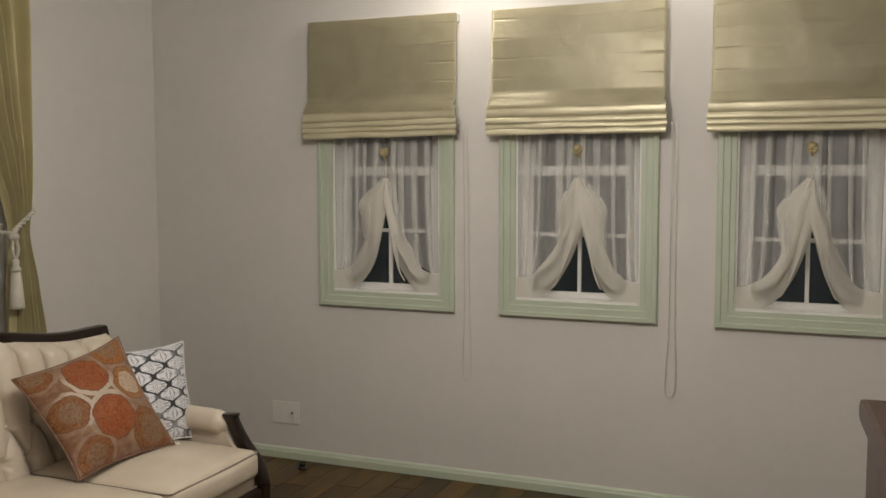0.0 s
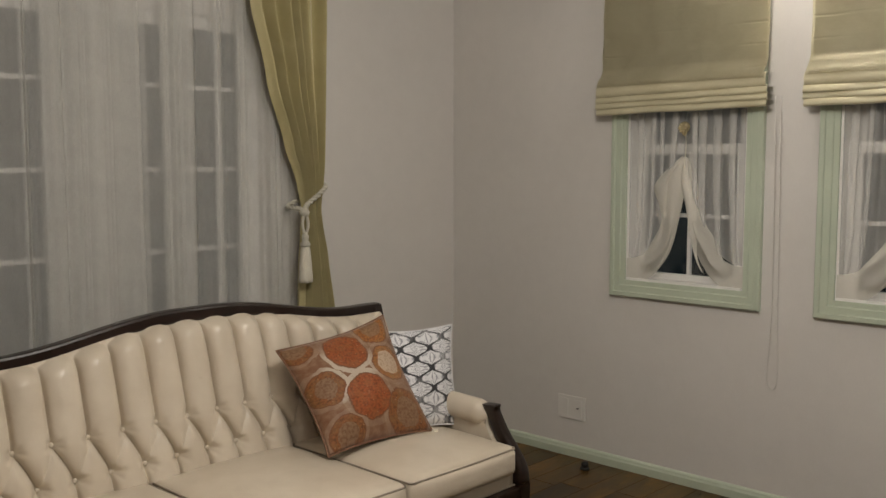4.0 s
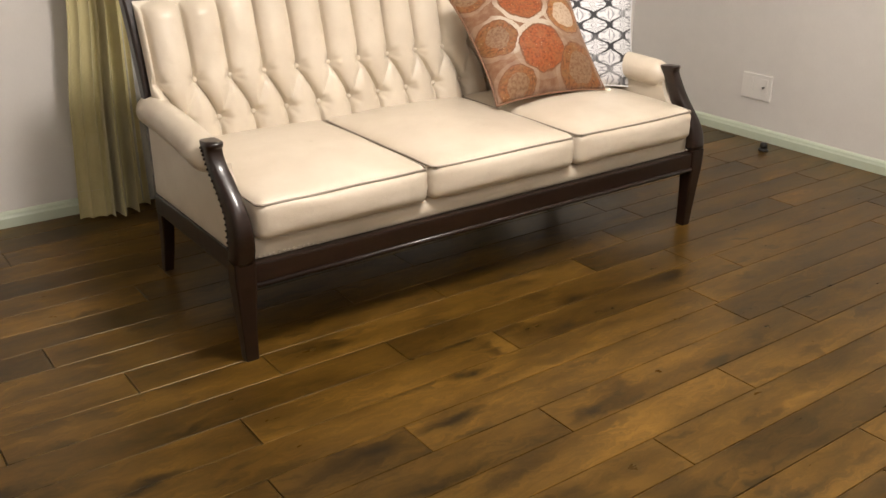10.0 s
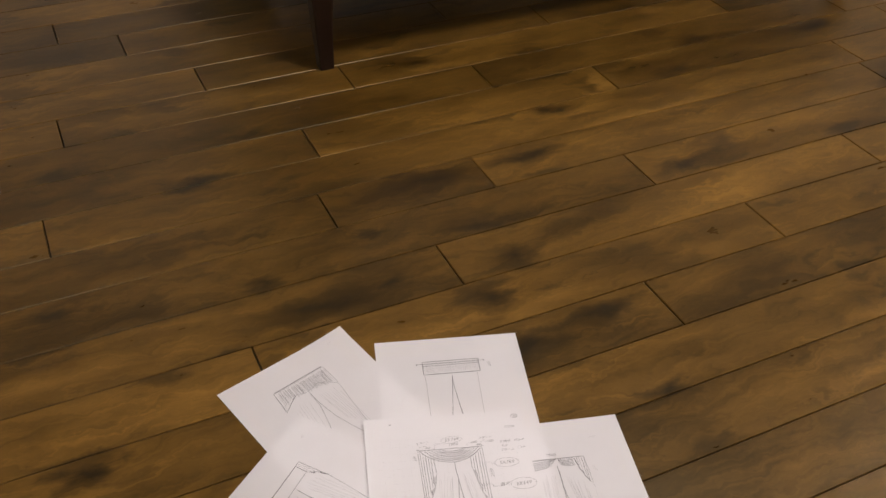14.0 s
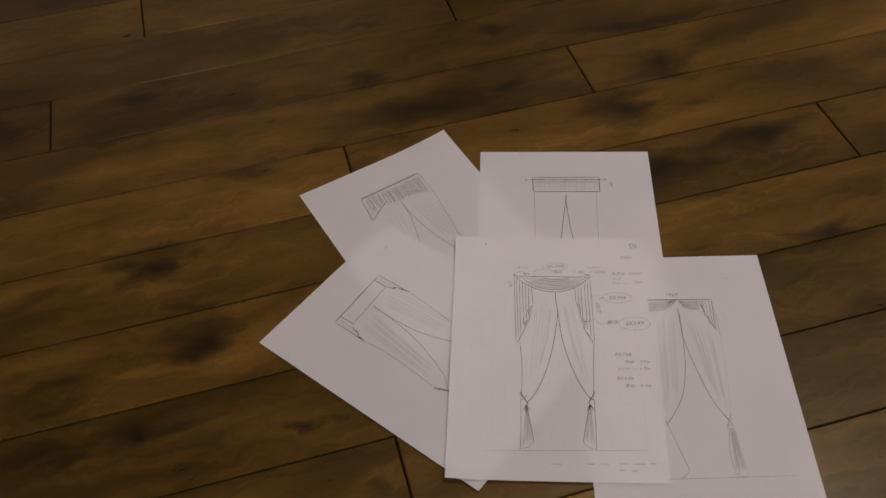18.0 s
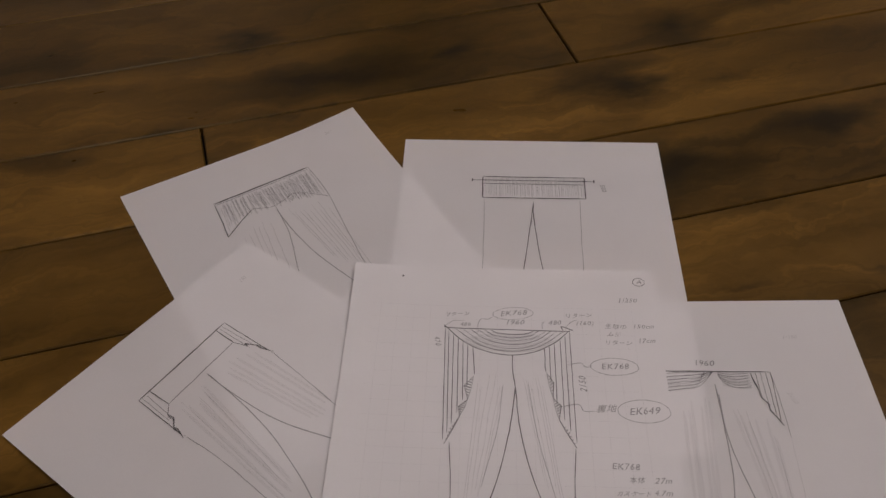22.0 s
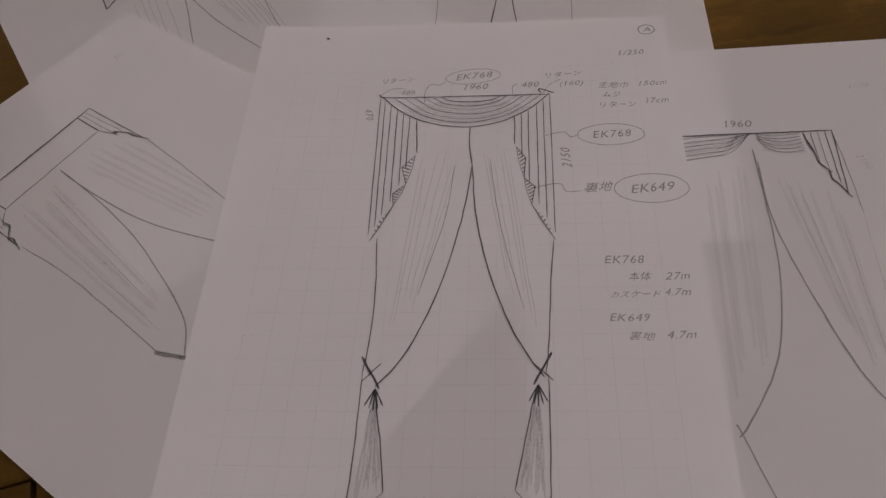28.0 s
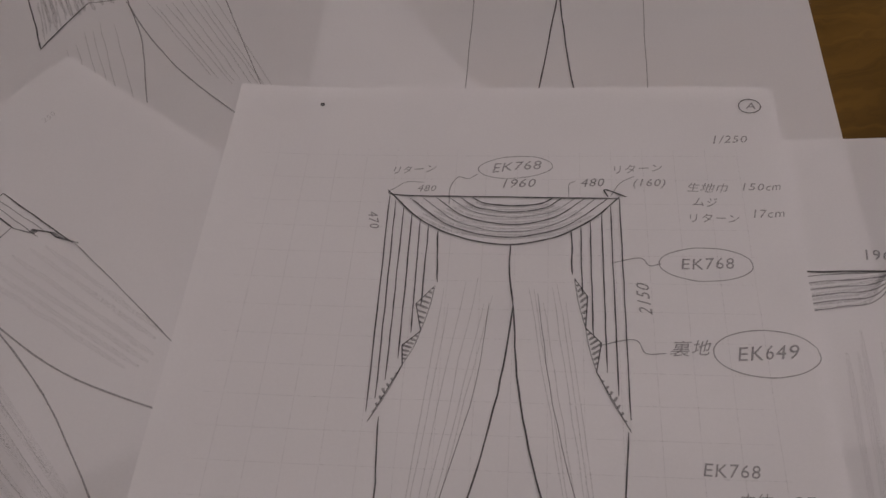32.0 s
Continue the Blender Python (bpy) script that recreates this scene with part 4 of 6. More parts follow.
def tieback(side, hook, knot, low, wrap):
    c = thing("tieback", hook, "ivory twisted rope tieback with a long tassel", "tieback", "tiebacks")
    hx, hy, hz = hook
    kx, ky, kz = knot
    part("rope", rope([hook, (hx - side * 0.05, WY - 0.155, hz - 0.03), (kx + side * 0.03, ky + 0.005, kz + 0.03), (kx, ky - 0.01, kz)], 0.010, 9), M_ROPE, c, smooth=True)
    part("rope", rope([(hx, hy, hz - 0.012), (hx - side * 0.02, WY - 0.05, hz - 0.06), (kx - side * wrap, WY - 0.07, kz + 0.025), (kx - side * wrap, ky + 0.02, kz + 0.012), (kx, ky - 0.006, kz)], 0.010, 10), M_ROPE, c, smooth=True)
    part("hook", lathe(bmesh.new(), (hx, hy, hz - 0.012), [(0.004, 0), (0.014, 0.006), (0.016, 0.016), (0.004, 0.024)], 12), M_CRYSTAL, c, "small brass hook", True)
    part("knot", lathe(bmesh.new(), (kx, ky - 0.012, kz - 0.024), [(0.006, 0), (0.020, 0.008), (0.024, 0.020), (0.019, 0.034), (0.006, 0.042)], 14), M_ROPE, c, "wrapped rope knot", True)
    top = low + 0.160
    part("cord", rope([(kx - 0.010, ky - 0.014, kz - 0.02), (kx - 0.016, ky - 0.016, (kz + top) / 2 + 0.02), (kx, ky - 0.014, top + 0.05)], 0.006, 6), M_ROPE, c, smooth=True)
    part("cord", rope([(kx + 0.010, ky - 0.014, kz - 0.02), (kx + 0.016, ky - 0.016, (kz + top) / 2 + 0.02), (kx, ky - 0.014, top + 0.05)], 0.006, 6), M_ROPE, c, smooth=True)
    part("bead", lathe(bmesh.new(), (kx, ky - 0.014, top), [(0.010, 0), (0.022, 0.006), (0.024, 0.018), (0.014, 0.032), (0.017, 0.044), (0.016, 0.058), (0.006, 0.070)], 16), M_ROPE, c, "turned yarn-covered bead", True)
    bm, rows = bmesh.new(), []
    for i in range(11):
        v = i / 10
        rows.append([(kx + r * math.cos(a), ky - 0.014 + r * math.sin(a), top + 0.004 - (top + 0.004 - low) * v + 0.003 * math.sin(a * 7) * v) for a, r in ((2 * math.pi * k / 48, (0.018 + 0.014 * v ** 0.6) * (1 + 0.07 * math.sin(k * 2.6))) for k in range(48))])
    vs = add_grid(bm, rows, True)
    bm.faces.new(vs[-1])
    part("skirt", bm, M_TASSEL, c, "ivory yarn skirt", True)


tieback(1, (-0.360, WY - 0.030, 1.43), (-0.560, WY - 0.175, 1.292), 0.965, 0.004)
tieback(-1, (-2.395, WY - 0.030, 1.56), (-2.180, WY - 0.175, 1.305), 0.978, 0.046)


# ---- wall plate and door stop ----
def wall_plate():
    w = thing("wall_outlet", (WX, 0.0, 0.255), "white plastic double wall plate with an aerial jack", "outlet")
    part("plate", a_box((WX - 0.007, -0.088, 0.194), (WX - 0.0005, 0.082, 0.316), 0.003), M_PLASTIC, w)
    for y in (-0.045, 0.040):
        ins = part("insert", a_box((WX - 0.0085, y - 0.022, 0.212), (WX - 0.0065, y + 0.022, 0.298), 0.0015), M_PLASTIC, w)
        if y < 0:
            bm = bmesh.new()
            add_tube(bm, [(WX - 0.0080, y - 0.002, 0.258), (WX - 0.020, y - 0.002, 0.258)], 0.005, 12)
            part("jack", bm, simple("steel_jack", (0.25, 0.24, 0.23), 0.3, 0.9), ins, "small metal aerial jack")


wall_plate()
stop = thing("door_stop", (0.512, -0.185, 0), "small black rubber door stop on the floor", "door stop")
part("base", lathe(bmesh.new(), (0.512, -0.185, 0.0), [(0.024, 0), (0.024, 0.008), (0.020, 0.012), (0.012, 0.014)], 18), M_BLACK, stop, smooth=True)
part("bumper", lathe(bmesh.new(), (0.512, -0.185, 0.013), [(0.012, 0), (0.017, 0.004), (0.018, 0.018), (0.014, 0.026), (0.004, 0.028)], 18), M_BLACK, stop, smooth=True)


# ---- the sofa ----
SX, SHALF = -1.430, 0.932
RAILS = lambda x: 0.915 + 0.078 * 0.5 * (1 + math.cos(math.pi * min(1.0, max(0.0, (abs(x - SX) - 0.08) / 0.66))))


def bar(path, half_u, half_v, u_axis, bevel=0.35):
    """A bar of rounded rectangular section along a path: half widths along u_axis and across it."""
    pts = [Vector(p) for p in path]
    u_axis = Vector(u_axis).normalized()
    shape = []
    for sx, sy in ((1, 1), (-1, 1), (-1, -1), (1, -1)):
        for a in (0, 45, 90):
            ang = math.radians(a + {(1, 1): 0, (-1, 1): 90, (-1, -1): 180, (1, -1): 270}[(sx, sy)])
            shape.append((sx * (1 - bevel) + bevel * math.cos(ang), sy * (1 - bevel) + bevel * math.sin(ang)))
    bm, rows = bmesh.new(), []
    for k, p in enumerate(pts):
        along = (pts[min(k + 1, len(pts) - 1)] - pts[max(k - 1, 0)]).normalized()
        v = along.cross(u_axis).normalized()
        hu = half_u[k] if isinstance(half_u, (list, tuple)) else half_u
        hv = half_v[k] if isinstance(half_v, (list, tuple)) else half_v
        rows.append([p + u_axis * (hu * a) + v * (hv * b) for a, b in shape])
    vs = add_grid(bm, rows, True)
    bm.faces.new(vs[0][::-1])
    bm.faces.new(vs[-1])
    bmesh.ops.recalc_face_normals(bm, faces=bm.faces[:])
    return bm


def soft_box(lo, hi, r, crown=0.0, cuts=13, sag=0.0, seed=0, rake=False):
    """A stuffed block with rounded edges and a swelling top."""
    bm = bmesh.new()
    bmesh.ops.create_cube(bm, size=2)
    bmesh.ops.subdivide_edges(bm, edges=bm.edges[:], cuts=cuts, use_grid_fill=True)
    c = [(a + b) / 2 for a, b in zip(lo, hi)]
    h = [(b - a) / 2 for a, b in zip(lo, hi)]
    for v in bm.verts:
        p = [math.sin(t * math.pi / 2) for t in v.co]
        q = Vector([a * b for a, b in zip(p, h)])
        core = Vector([max(-b + r, min(b - r, a)) for a, b in zip(q, h)])
        d = q - core
        if d.length > 1e-6:
            q = core + d.normalized() * min(r, d.length if max(abs(a) for a in p) < 0.999 else r)
        u, w = p[0], p[1]
        if p[2] > 0:
            q.z += crown * (1 - u * u) * (1 - w * w) * p[2] - sag * math.exp(-((u * 1.6) ** 2 + ((w - 0.1) * 1.6) ** 2))
            q.z += 0.004 * noise.noise((u * 2.2 + seed, w * 2.2, seed)) * p[2]
        q.y -= 0.014 * (1 - u * u) * (1 - p[2] ** 2) * (1 if p[1] < 0 else 0)
        if crown and p[1] < -0.9:
            q.y += 0.0028 * noise.noise((u * 9 + seed * 3, p[2] * 3.0, seed)) * (1 - p[2] ** 2)
        v.co = Vector(c) + q
        if rake:
            v.co.y = max(v.co.y, lo[1] + 0.100 * smoothstep(0.36, 0.52, v.co.z))
    return bm


def sofa():
    so = thing("sofa", (SX, -0.25, 0), "cream leather sofa with channelled buttoned back and dark wooden frame", "sofa")
    # frame: legs and arm posts
    for s in (-1, 1):
        x = SX + s * (SHALF - 0.031)
        leg = spline([(x - s * 0.006, -0.600, 0.0), (x - s * 0.002, -0.603, 0.11), (x, -0.606, 0.225), (x, -0.607, 0.30)], 10)
        part("leg", bar(leg, [0.019, 0.020, 0.021, 0.0225, 0.024, 0.026, 0.028, 0.030, 0.031, 0.031, 0.031], [0.019, 0.020, 0.021, 0.0225, 0.024, 0.026, 0.028, 0.029, 0.029, 0.029, 0.029], (1, 0, 0), 0.25), M_WOOD, so, smooth=False)
        d = -0.033 if s > 0 else -0.010
        inset = 0.012 if s > 0 else 0.0
        post = spline([(x, -0.607, 0.300), (x - inset, -0.616, 0.355), (x - inset + d * 0.2, -0.606, 0.420), (x + d * 0.5, -0.568, 0.480), (x + d * 0.8, -0.522, 0.535), (x + d, -0.500, 0.580), (x + d, -0.498, 0.606)], 24)
        if s > 0:
            post = spline([(x, -0.607, 0.300), (x - 0.001, -0.598, 0.345), (x - 0.006, -0.568, 0.400), (x - 0.012, -0.532, 0.465), (x - 0.022, -0.505, 0.530), (x - 0.030, -0.492, 0.570), (x - 0.033, -0.490, 0.590)], 24)
        wide = [0.031 - 0.008 * smoothstep(2, 10, k) - 0.001 * smoothstep(12, 20, k) + 0.002 * smoothstep(20, 24, k) for k in range(25)]
        deep = [0.030 + 0.010 * math.exp(-(((k - 7) / 3.5) ** 2)) - 0.006 * smoothstep(10, 16, k) + 0.010 * smoothstep(18, 23, k) for k in range(25)]
        arm = part("arm_post", bar(post, wide, deep, (1, 0, 0), 0.45), M_WOOD, so, "curved carved wooden arm post", True)
        bm = bmesh.new()
        for k in range(3, 22):
            p = post[k]
            m = bmesh.ops.create_icosphere(bm, subdivisions=1, radius=0.0042)["verts"]
            for v in m:
                v.co += Vector((p.x + s * (wide[k] + 0.001), p.y + deep[k] * 0.55, p.z))
        part("nail_trim", bm, M_WOOD, arm, "row of small nail heads", True)
        back_leg = spline([(x - s * 0.040, 0.120, 0.0), (x - s * 0.042, 0.096, 0.12), (x - s * 0.042, 0.080, 0.26), (x - s * 0.042, 0.075, 0.34)], 8)
        part("leg", bar(back_leg, [0.016, 0.017, 0.018, 0.019, 0.021, 0.022, 0.023, 0.023, 0.023], [0.017, 0.018, 0.019, 0.020, 0.022, 0.024, 0.026, 0.026, 0.026], (1, 0, 0), 0.25), M_WOOD, so)
        stile = spline([(x - s * 0.042, 0.075, 0.34), (x - s * 0.040, 0.090, 0.55), (x - s * 0.034, 0.134, 0.76), (x - s * 0.030, 0.178, 0.905)], 12)
        part("back_stile", bar(stile, 0.022, 0.024, (1, 0, 0), 0.3), M_WOOD, so, "dark wooden back post")
        part("side_rail", a_box((min(x - s * 0.046, x - s * 0.012), -0.580, 0.222), (max(x - s * 0.046, x - s * 0.012), 0.085, 0.288), 0.006), M_WOOD, so)
        part("side_panel", soft_box((min(x - s * 0.052, x - s * 0.016), -0.575, 0.285), (max(x - s * 0.052, x - s * 0.016), 0.085, 0.530), 0.010, 0, 9, 0.0, 0, True), M_LEATHER, so, "cream leather side panel", True)
        # padded arm
        rows, n = [], 22
        for k in range(n + 1):
            t = k / n
            y = -0.478 + 0.590 * t
            r = 0.049 * (1 - (1 - min(1, t / 0.09)) ** 2.4 * 0.75)
            zc = 0.548 + 0.010 * math.sin(t * 2.8)
            rows.append([(x + d * 0.8 * (1 - t) - s * 0.040 * t - s * 0.004 + 1.0 * r * math.cos(a), y, zc + 1.02 * r * math.sin(a)) for a in (2 * math.pi * i / 22 for i in range(22))])
        bm = bmesh.new()
        vs = add_grid(bm, rows, True)
        bm.faces.new(vs[0][::-1])
        bm.faces.new(vs[-1])
        bmesh.ops.recalc_face_normals(bm, faces=bm.faces[:])
        part("arm_pad", bm, M_LEATHER, so, "rolled cream leather arm pad", True)
    # front rail, back rail
    x0, x1 = SX - SHALF + 0.060, SX + SHALF - 0.060
    part("front_rail", a_box((x0, -0.630, 0.232), (x1, -0.585, 0.292), 0.007), M_WOOD, so)
    part("rail_bead", add_tube(bmesh.new(), [(x0, -0.628, 0.228), (SX, -0.628, 0.228), (x1, -0.628, 0.228)], 0.0085, 10), M_WOOD, so, "rounded lower edge", True)
    part("rear_rail", a_box((x0, 0.060, 0.240), (x1, 0.095, 0.320), 0.005), M_WOOD, so)
    # seat deck and its leather front
    deck = part("seat_deck", soft_box((SX - SHALF + 0.064, -0.604, 0.285), (SX + SHALF - 0.064, 0.055, 0.350), 0.012, 0, 9), M_LEATHER, so, "cream leather seat front", True)
    bm = bmesh.new()
    for k in range(118):
        for v in bmesh.ops.create_icosphere(bm, subdivisions=1, radius=0.0045)["verts"]:
            v.co += Vector((x0 + 0.008 + k * (x1 - x0 - 0.016) / 117, -0.6065, 0.299))
    part("nail_trim", bm, M_LEATHER, deck, "row of small covered nail heads", True)
    # back: wooden top rail on a camel-back line
    n = 60
    line = [(SX - 0.884 + 1.768 * k / n, 0.180 + 0.0 * k, RAILS(SX - 0.884 + 1.768 * k / n) - 0.020) for k in range(n + 1)]
    part("top_rail", bar(line, 0.026, [0.021 + 0.004 * math.exp(-(((k - 30) / 16) ** 2)) for k in range(n + 1)], (0, 1, 0), 0.4), M_WOOD, so, "serpentine dark wooden top rail")
    # leather back: channels above, buttoned diamonds below
    pitch, g0, zu, zl = 0.120, SX - 0.008, 0.640, 0.518
    half = 0.868

    def groove(x, z):
        """How far a place lies from the nearest seam or crease, in channel widths."""
        f = (x - g0) / pitch
        near = lambda c: abs((f - c + 0.5) % 1.0 - 0.5)
        if z >= zu:
            return near(0.0)
        if z <= zl:
            return near(0.5)
        t = 0.5 * (zu - z) / (zu - zl)
        bow = 0.035 * math.sin(2 * math.pi * t)
        return min(near(t + bow), 0.15 + near(-t - bow))

    cols, rowsn = 640, 132
    rows = []
    for i in range(rowsn + 1):
        v, row = i / rowsn, []
        for k in range(cols + 1):
            x = SX - half + 2 * half * k / cols
            top = RAILS(x) - 0.032
            z = 0.400 + (top - 0.400) * v
            d = min(1.0, groove(x, z) / 0.5)
            edge = min(1.0, (half - abs(x - SX)) / 0.022)
            scallop = 0.020 * (1 - d) ** 2
            cap = max(0.0, min(1.0, (top - z - scallop) / 0.050))
            high = 0.040 + 0.010 * smoothstep(0.60, 0.80, z)
            puff = 0.010 + high * max(0.0, 1 - (1 - d) ** 2.1) ** 0.52 - 0.014 * math.exp(-((d / 0.075) ** 2))
            for zb, sh in ((zu, 0.0), (zl, 0.5)):
                f = (x - g0) / pitch - sh
                dx, dz = (f - round(f)) * pitch, z - zb
                r2 = dx * dx + dz * dz
                puff *= 1 - 0.72 * math.exp(-r2 / 0.00042)
                # small pulls that run out from each button
                if r2 < 0.004:
                    puff += 0.0016 * math.sin(7 * math.atan2(dz, dx) + round(f) * 2.3) * math.exp(-((math.sqrt(r2) - 0.026) / 0.014) ** 2)
            puff = max(0.0, puff) * math.sqrt(max(0.0, 1 - (1 - cap) ** 2)) * math.sqrt(max(0.0, 1 - (1 - edge) ** 2))
            y = 0.068 + 0.30 * (z - 0.64) if z > 0.64 else 0.068 + 0.24 * (z - 0.64)
            y += 0.003 * noise.noise((x * 9, z * 9, 4)) + 0.0012 * noise.noise((x * 30, z * 22, 7))
            row.append((x, y - puff, z))
        rows.append(row)
    bm = bmesh.new()
    add_grid(bm, rows)
    bmesh.ops.recalc_face_normals(bm, faces=bm.faces[:])
    back = part("backrest", bm, M_LEATHER, so, "channelled and buttoned cream leather back", True)
    rows = [[(SX - half + 2 * half * k / 40, 0.115 + 0.30 * (z - 0.64) if z > 0.64 else 0.115 + 0.24 * (z - 0.64), min(z, RAILS(SX - half + 2 * half * k / 40) - 0.030)) for k in range(41)] for z in [0.30 + 0.70 * j / 14 for j in range(15)]]
    bm = bmesh.new()
    add_grid(bm, rows)
    part("back_panel", bm, M_LEATHER, so, "plain cream leather rear panel", True)
    for zb, sh, count in ((zu, 0.0, range(-6, 7)), (zl, 0.5, range(-7, 7))):
        for i in count:
            x = g0 + (i + sh) * pitch
            y = (0.068 + 0.30 * (zb - 0.64) if zb > 0.64 else 0.068 + 0.24 * (zb - 0.64)) - 0.009
            bm = bmesh.new()
            for v in bmesh.ops.create_uvsphere(bm, u_segments=12, v_segments=8, radius=0.0092)["verts"]:
                v.co = Vector((x + v.co.x, y + v.co.y * 0.7, zb + v.co.z))
            part("button", bm, M_LEATHER, back, smooth=True)
    # three loose seat cushions with piping
    bounds = (SX - SHALF + 0.066, -1.737, -1.156, SX + SHALF - 0.090)
    for k in range(3):
        a, b = bounds[k] + 0.002, bounds[k + 1] - 0.002
        r = 0.034
        lo, hi = (a, -0.648, 0.348), (b, 0.012, 0.467)
        cu = part("seat_cushion", soft_box(lo, hi, r, 0.044, 19, 0.010, k + 2), M_LEATHER, so, "loose cream leather seat cushion", True)
        for z in (hi[2] - 0.011,):
            pts = []
            e = 0.006
            xs, ys = (lo[0] + e, hi[0] - e), (lo[1] + e, hi[1] - e)
            ring = [(xs[0], ys[0]), (xs[1], ys[0]), (xs[1], ys[1]), (xs[0], ys[1])]
            for c in range(4):
                p, q = Vector(ring[c]), Vector(ring[(c + 1) % 4])
                dirn = (q - p).normalized()
                for t in [0.022 + (1 - 0.044) * j / 14 for j in range(15)]:
                    w = p + (q - p) * t
                    bow = (-0.010 if c == 0 else 0.0) * (1 - (2 * t - 1) ** 2) * 0.25
                    pts.append((w.x, w.y + bow, z + 0.0025 * noise.noise((w.x * 7, w.y * 7, k))))
            pts.append(pts[0])
            part("piping", add_tube(bmesh.new(), pts, 0.0036, 6, False), M_PIPING, cu, "thin leather piping", True)
    return so


sofa()


def throw_pillow(name, corners, thick, material, label, seed):
    """corners: lower left, lower right, upper right, upper left, seen from the front."""
    bl, br, tr, tl = (Vector(c) for c in corners)
    mid = (bl + br + tr + tl) / 4
    normal = (br - bl).cross(tl - bl).normalized()
    ob = thing(name, (mid.x, mid.y, min(bl.z, br.z)), label, "pillow", "throw pillows")
    n = 36

    def at(u, v, side):
        a, b = u * 2 - 1, v * 2 - 1
        pull = 0.085
        u2 = 0.5 + (u - 0.5) * (1 - pull * (1 - b * b))
        v2 = 0.5 + (v - 0.5) * (1 - pull * (1 - a * a))
        p = bl * (1 - u2) * (1 - v2) + br * u2 * (1 - v2) + tr * u2 * v2 + tl * (1 - u2) * v2
        t = thick * max(0.0, (1 - abs(a) ** 2.6) * (1 - abs(b) ** 2.6)) ** 0.72
        crease = math.sin(9 * (a + b) + 2 * noise.noise((u * 3, v * 3, seed))) * smoothstep(0.45, 0.9, abs(a * b) ** 0.5)
        t *= 1 + 0.20 * noise.noise((u * 3 + seed, v * 3, 1.5)) + 0.07 * noise.noise((u * 9 + seed, v * 9, 3.5)) + 0.09 * crease
        return p + normal * (t * side + 0.008 * noise.noise((u * 2.3, v * 2.1, seed)))

    bm = bmesh.new()
    uv = bm.loops.layers.uv.new("UVMap")
    for side in (1, -1):
        vs = add_grid(bm, [[at(i / n, j / n, side) for i in range(n + 1)] for j in range(n + 1)])
        for j in range(n):
            for i in range(n):
                f = bm.faces.get((vs[j][i], vs[j][i + 1], vs[j + 1][i + 1], vs[j + 1][i]))
                for loop, (p, q) in zip(f.loops, ((i, j), (i + 1, j), (i + 1, j + 1), (i, j + 1))):
                    loop[uv].uv = (p / n, q / n)
    bmesh.ops.remove_doubles(bm, verts=bm.verts[:], dist=0.0002)
    bmesh.ops.recalc_face_normals(bm, faces=bm.faces[:])
    part("cover", bm, material, ob, smooth=True)
    edge = [at(i / n, 0, 0) for i in range(n)] + [at(1, j / n, 0) for j in range(n)] + [at(1 - i / n, 1, 0) for i in range(n)] + [at(0, 1 - j / n, 0) for j in range(n + 1)]
    part("seam", add_tube(bmesh.new(), edge, 0.0035, 6, False), material, ob, "stitched edge", True)
    return ob, at


rust, rust_at = throw_pillow("throw_pillow", [(-1.231, -0.315, 0.497), (-0.755, -0.358, 0.500), (-0.790, -0.120, 0.922), (-1.222, -0.010, 0.829)], 0.080, M_PAISLEY, "rust-brown throw pillow with round medallions leaning on a sofa", 3)
tag = rust_at(1, 0, 0)
part("corner_tag", a_box((tag.x - 0.004, tag.y - 0.012, tag.z - 0.014), (tag.x + 0.018, tag.y - 0.004, tag.z + 0.006), 0.002), M_TASSEL, rust, "small pale cloth tag")
throw_pillow("throw_pillow", [(-0.930, -0.215, 0.474), (-0.556, -0.318, 0.476), (-0.452, -0.175, 0.850), (-0.868, -0.075, 0.866)], 0.055, M_LATTICE, "white throw pillow with a black oval lattice in a sofa corner", 9)


# ---- a tall cabinet beside the camera's way ----
def cabinet():
    base = Vector((-2.288, -2.775, 0))
    turn = Matrix.Translation(base) @ Matrix.Rotation(math.radians(3.7), 4, "Z")
    ob = thing("cabinet", base, "tall red-brown wooden cabinet with an overhanging rounded top", "cabinet")
    L, W, H = 0.34, 0.85, 1.255
    part("top", a_box((-L - 0.014, -W - 0.014, H - 0.032), (0.0, 0.0, H), 0.010, turn), M_CABINET, ob)
    for y in (-0.030, -W):
        part("side_panel", a_box((-L, y, 0.06), (-0.014, y + 0.018, H - 0.033), 0.003, turn), M_CABINET, ob)
    part("back_panel", a_box((-0.026, -W + 0.019, 0.06), (-0.015, -0.031, H - 0.033), 0.002, turn), M_CABINET, ob)
    part("plinth", a_box((-L + 0.01, -W + 0.01, 0), (-0.02, -0.022, 0.059), 0.004, turn), M_CABINET, ob)
    for k in range(2):
        y0 = -W + 0.022 + k * 0.404
        d = part("door", a_box((-L - 0.002, y0, 0.07), (-L + 0.016, y0 + 0.396, H - 0.040), 0.004, turn), M_CABINET, ob)
        part("door_panel", a_box((-L - 0.007, y0 + 0.06, 0.14), (-L - 0.001, y0 + 0.336, H - 0.11), 0.004, turn), M_CABINET, d, "raised door panel")
        part("handle", lathe(bmesh.new(), turn @ Vector((-L - 0.018, y0 + (0.37 if k == 0 else 0.026), 0.66)), [(0.004, 0), (0.011, 0.005), (0.011, 0.016), (0.004, 0.022)], 12), M_CRYSTAL, d, "small brass knob", True)


cabinet()

# ---- drawings on the floor ----
SHEET_W, SHEET_H = 0.257, 0.364


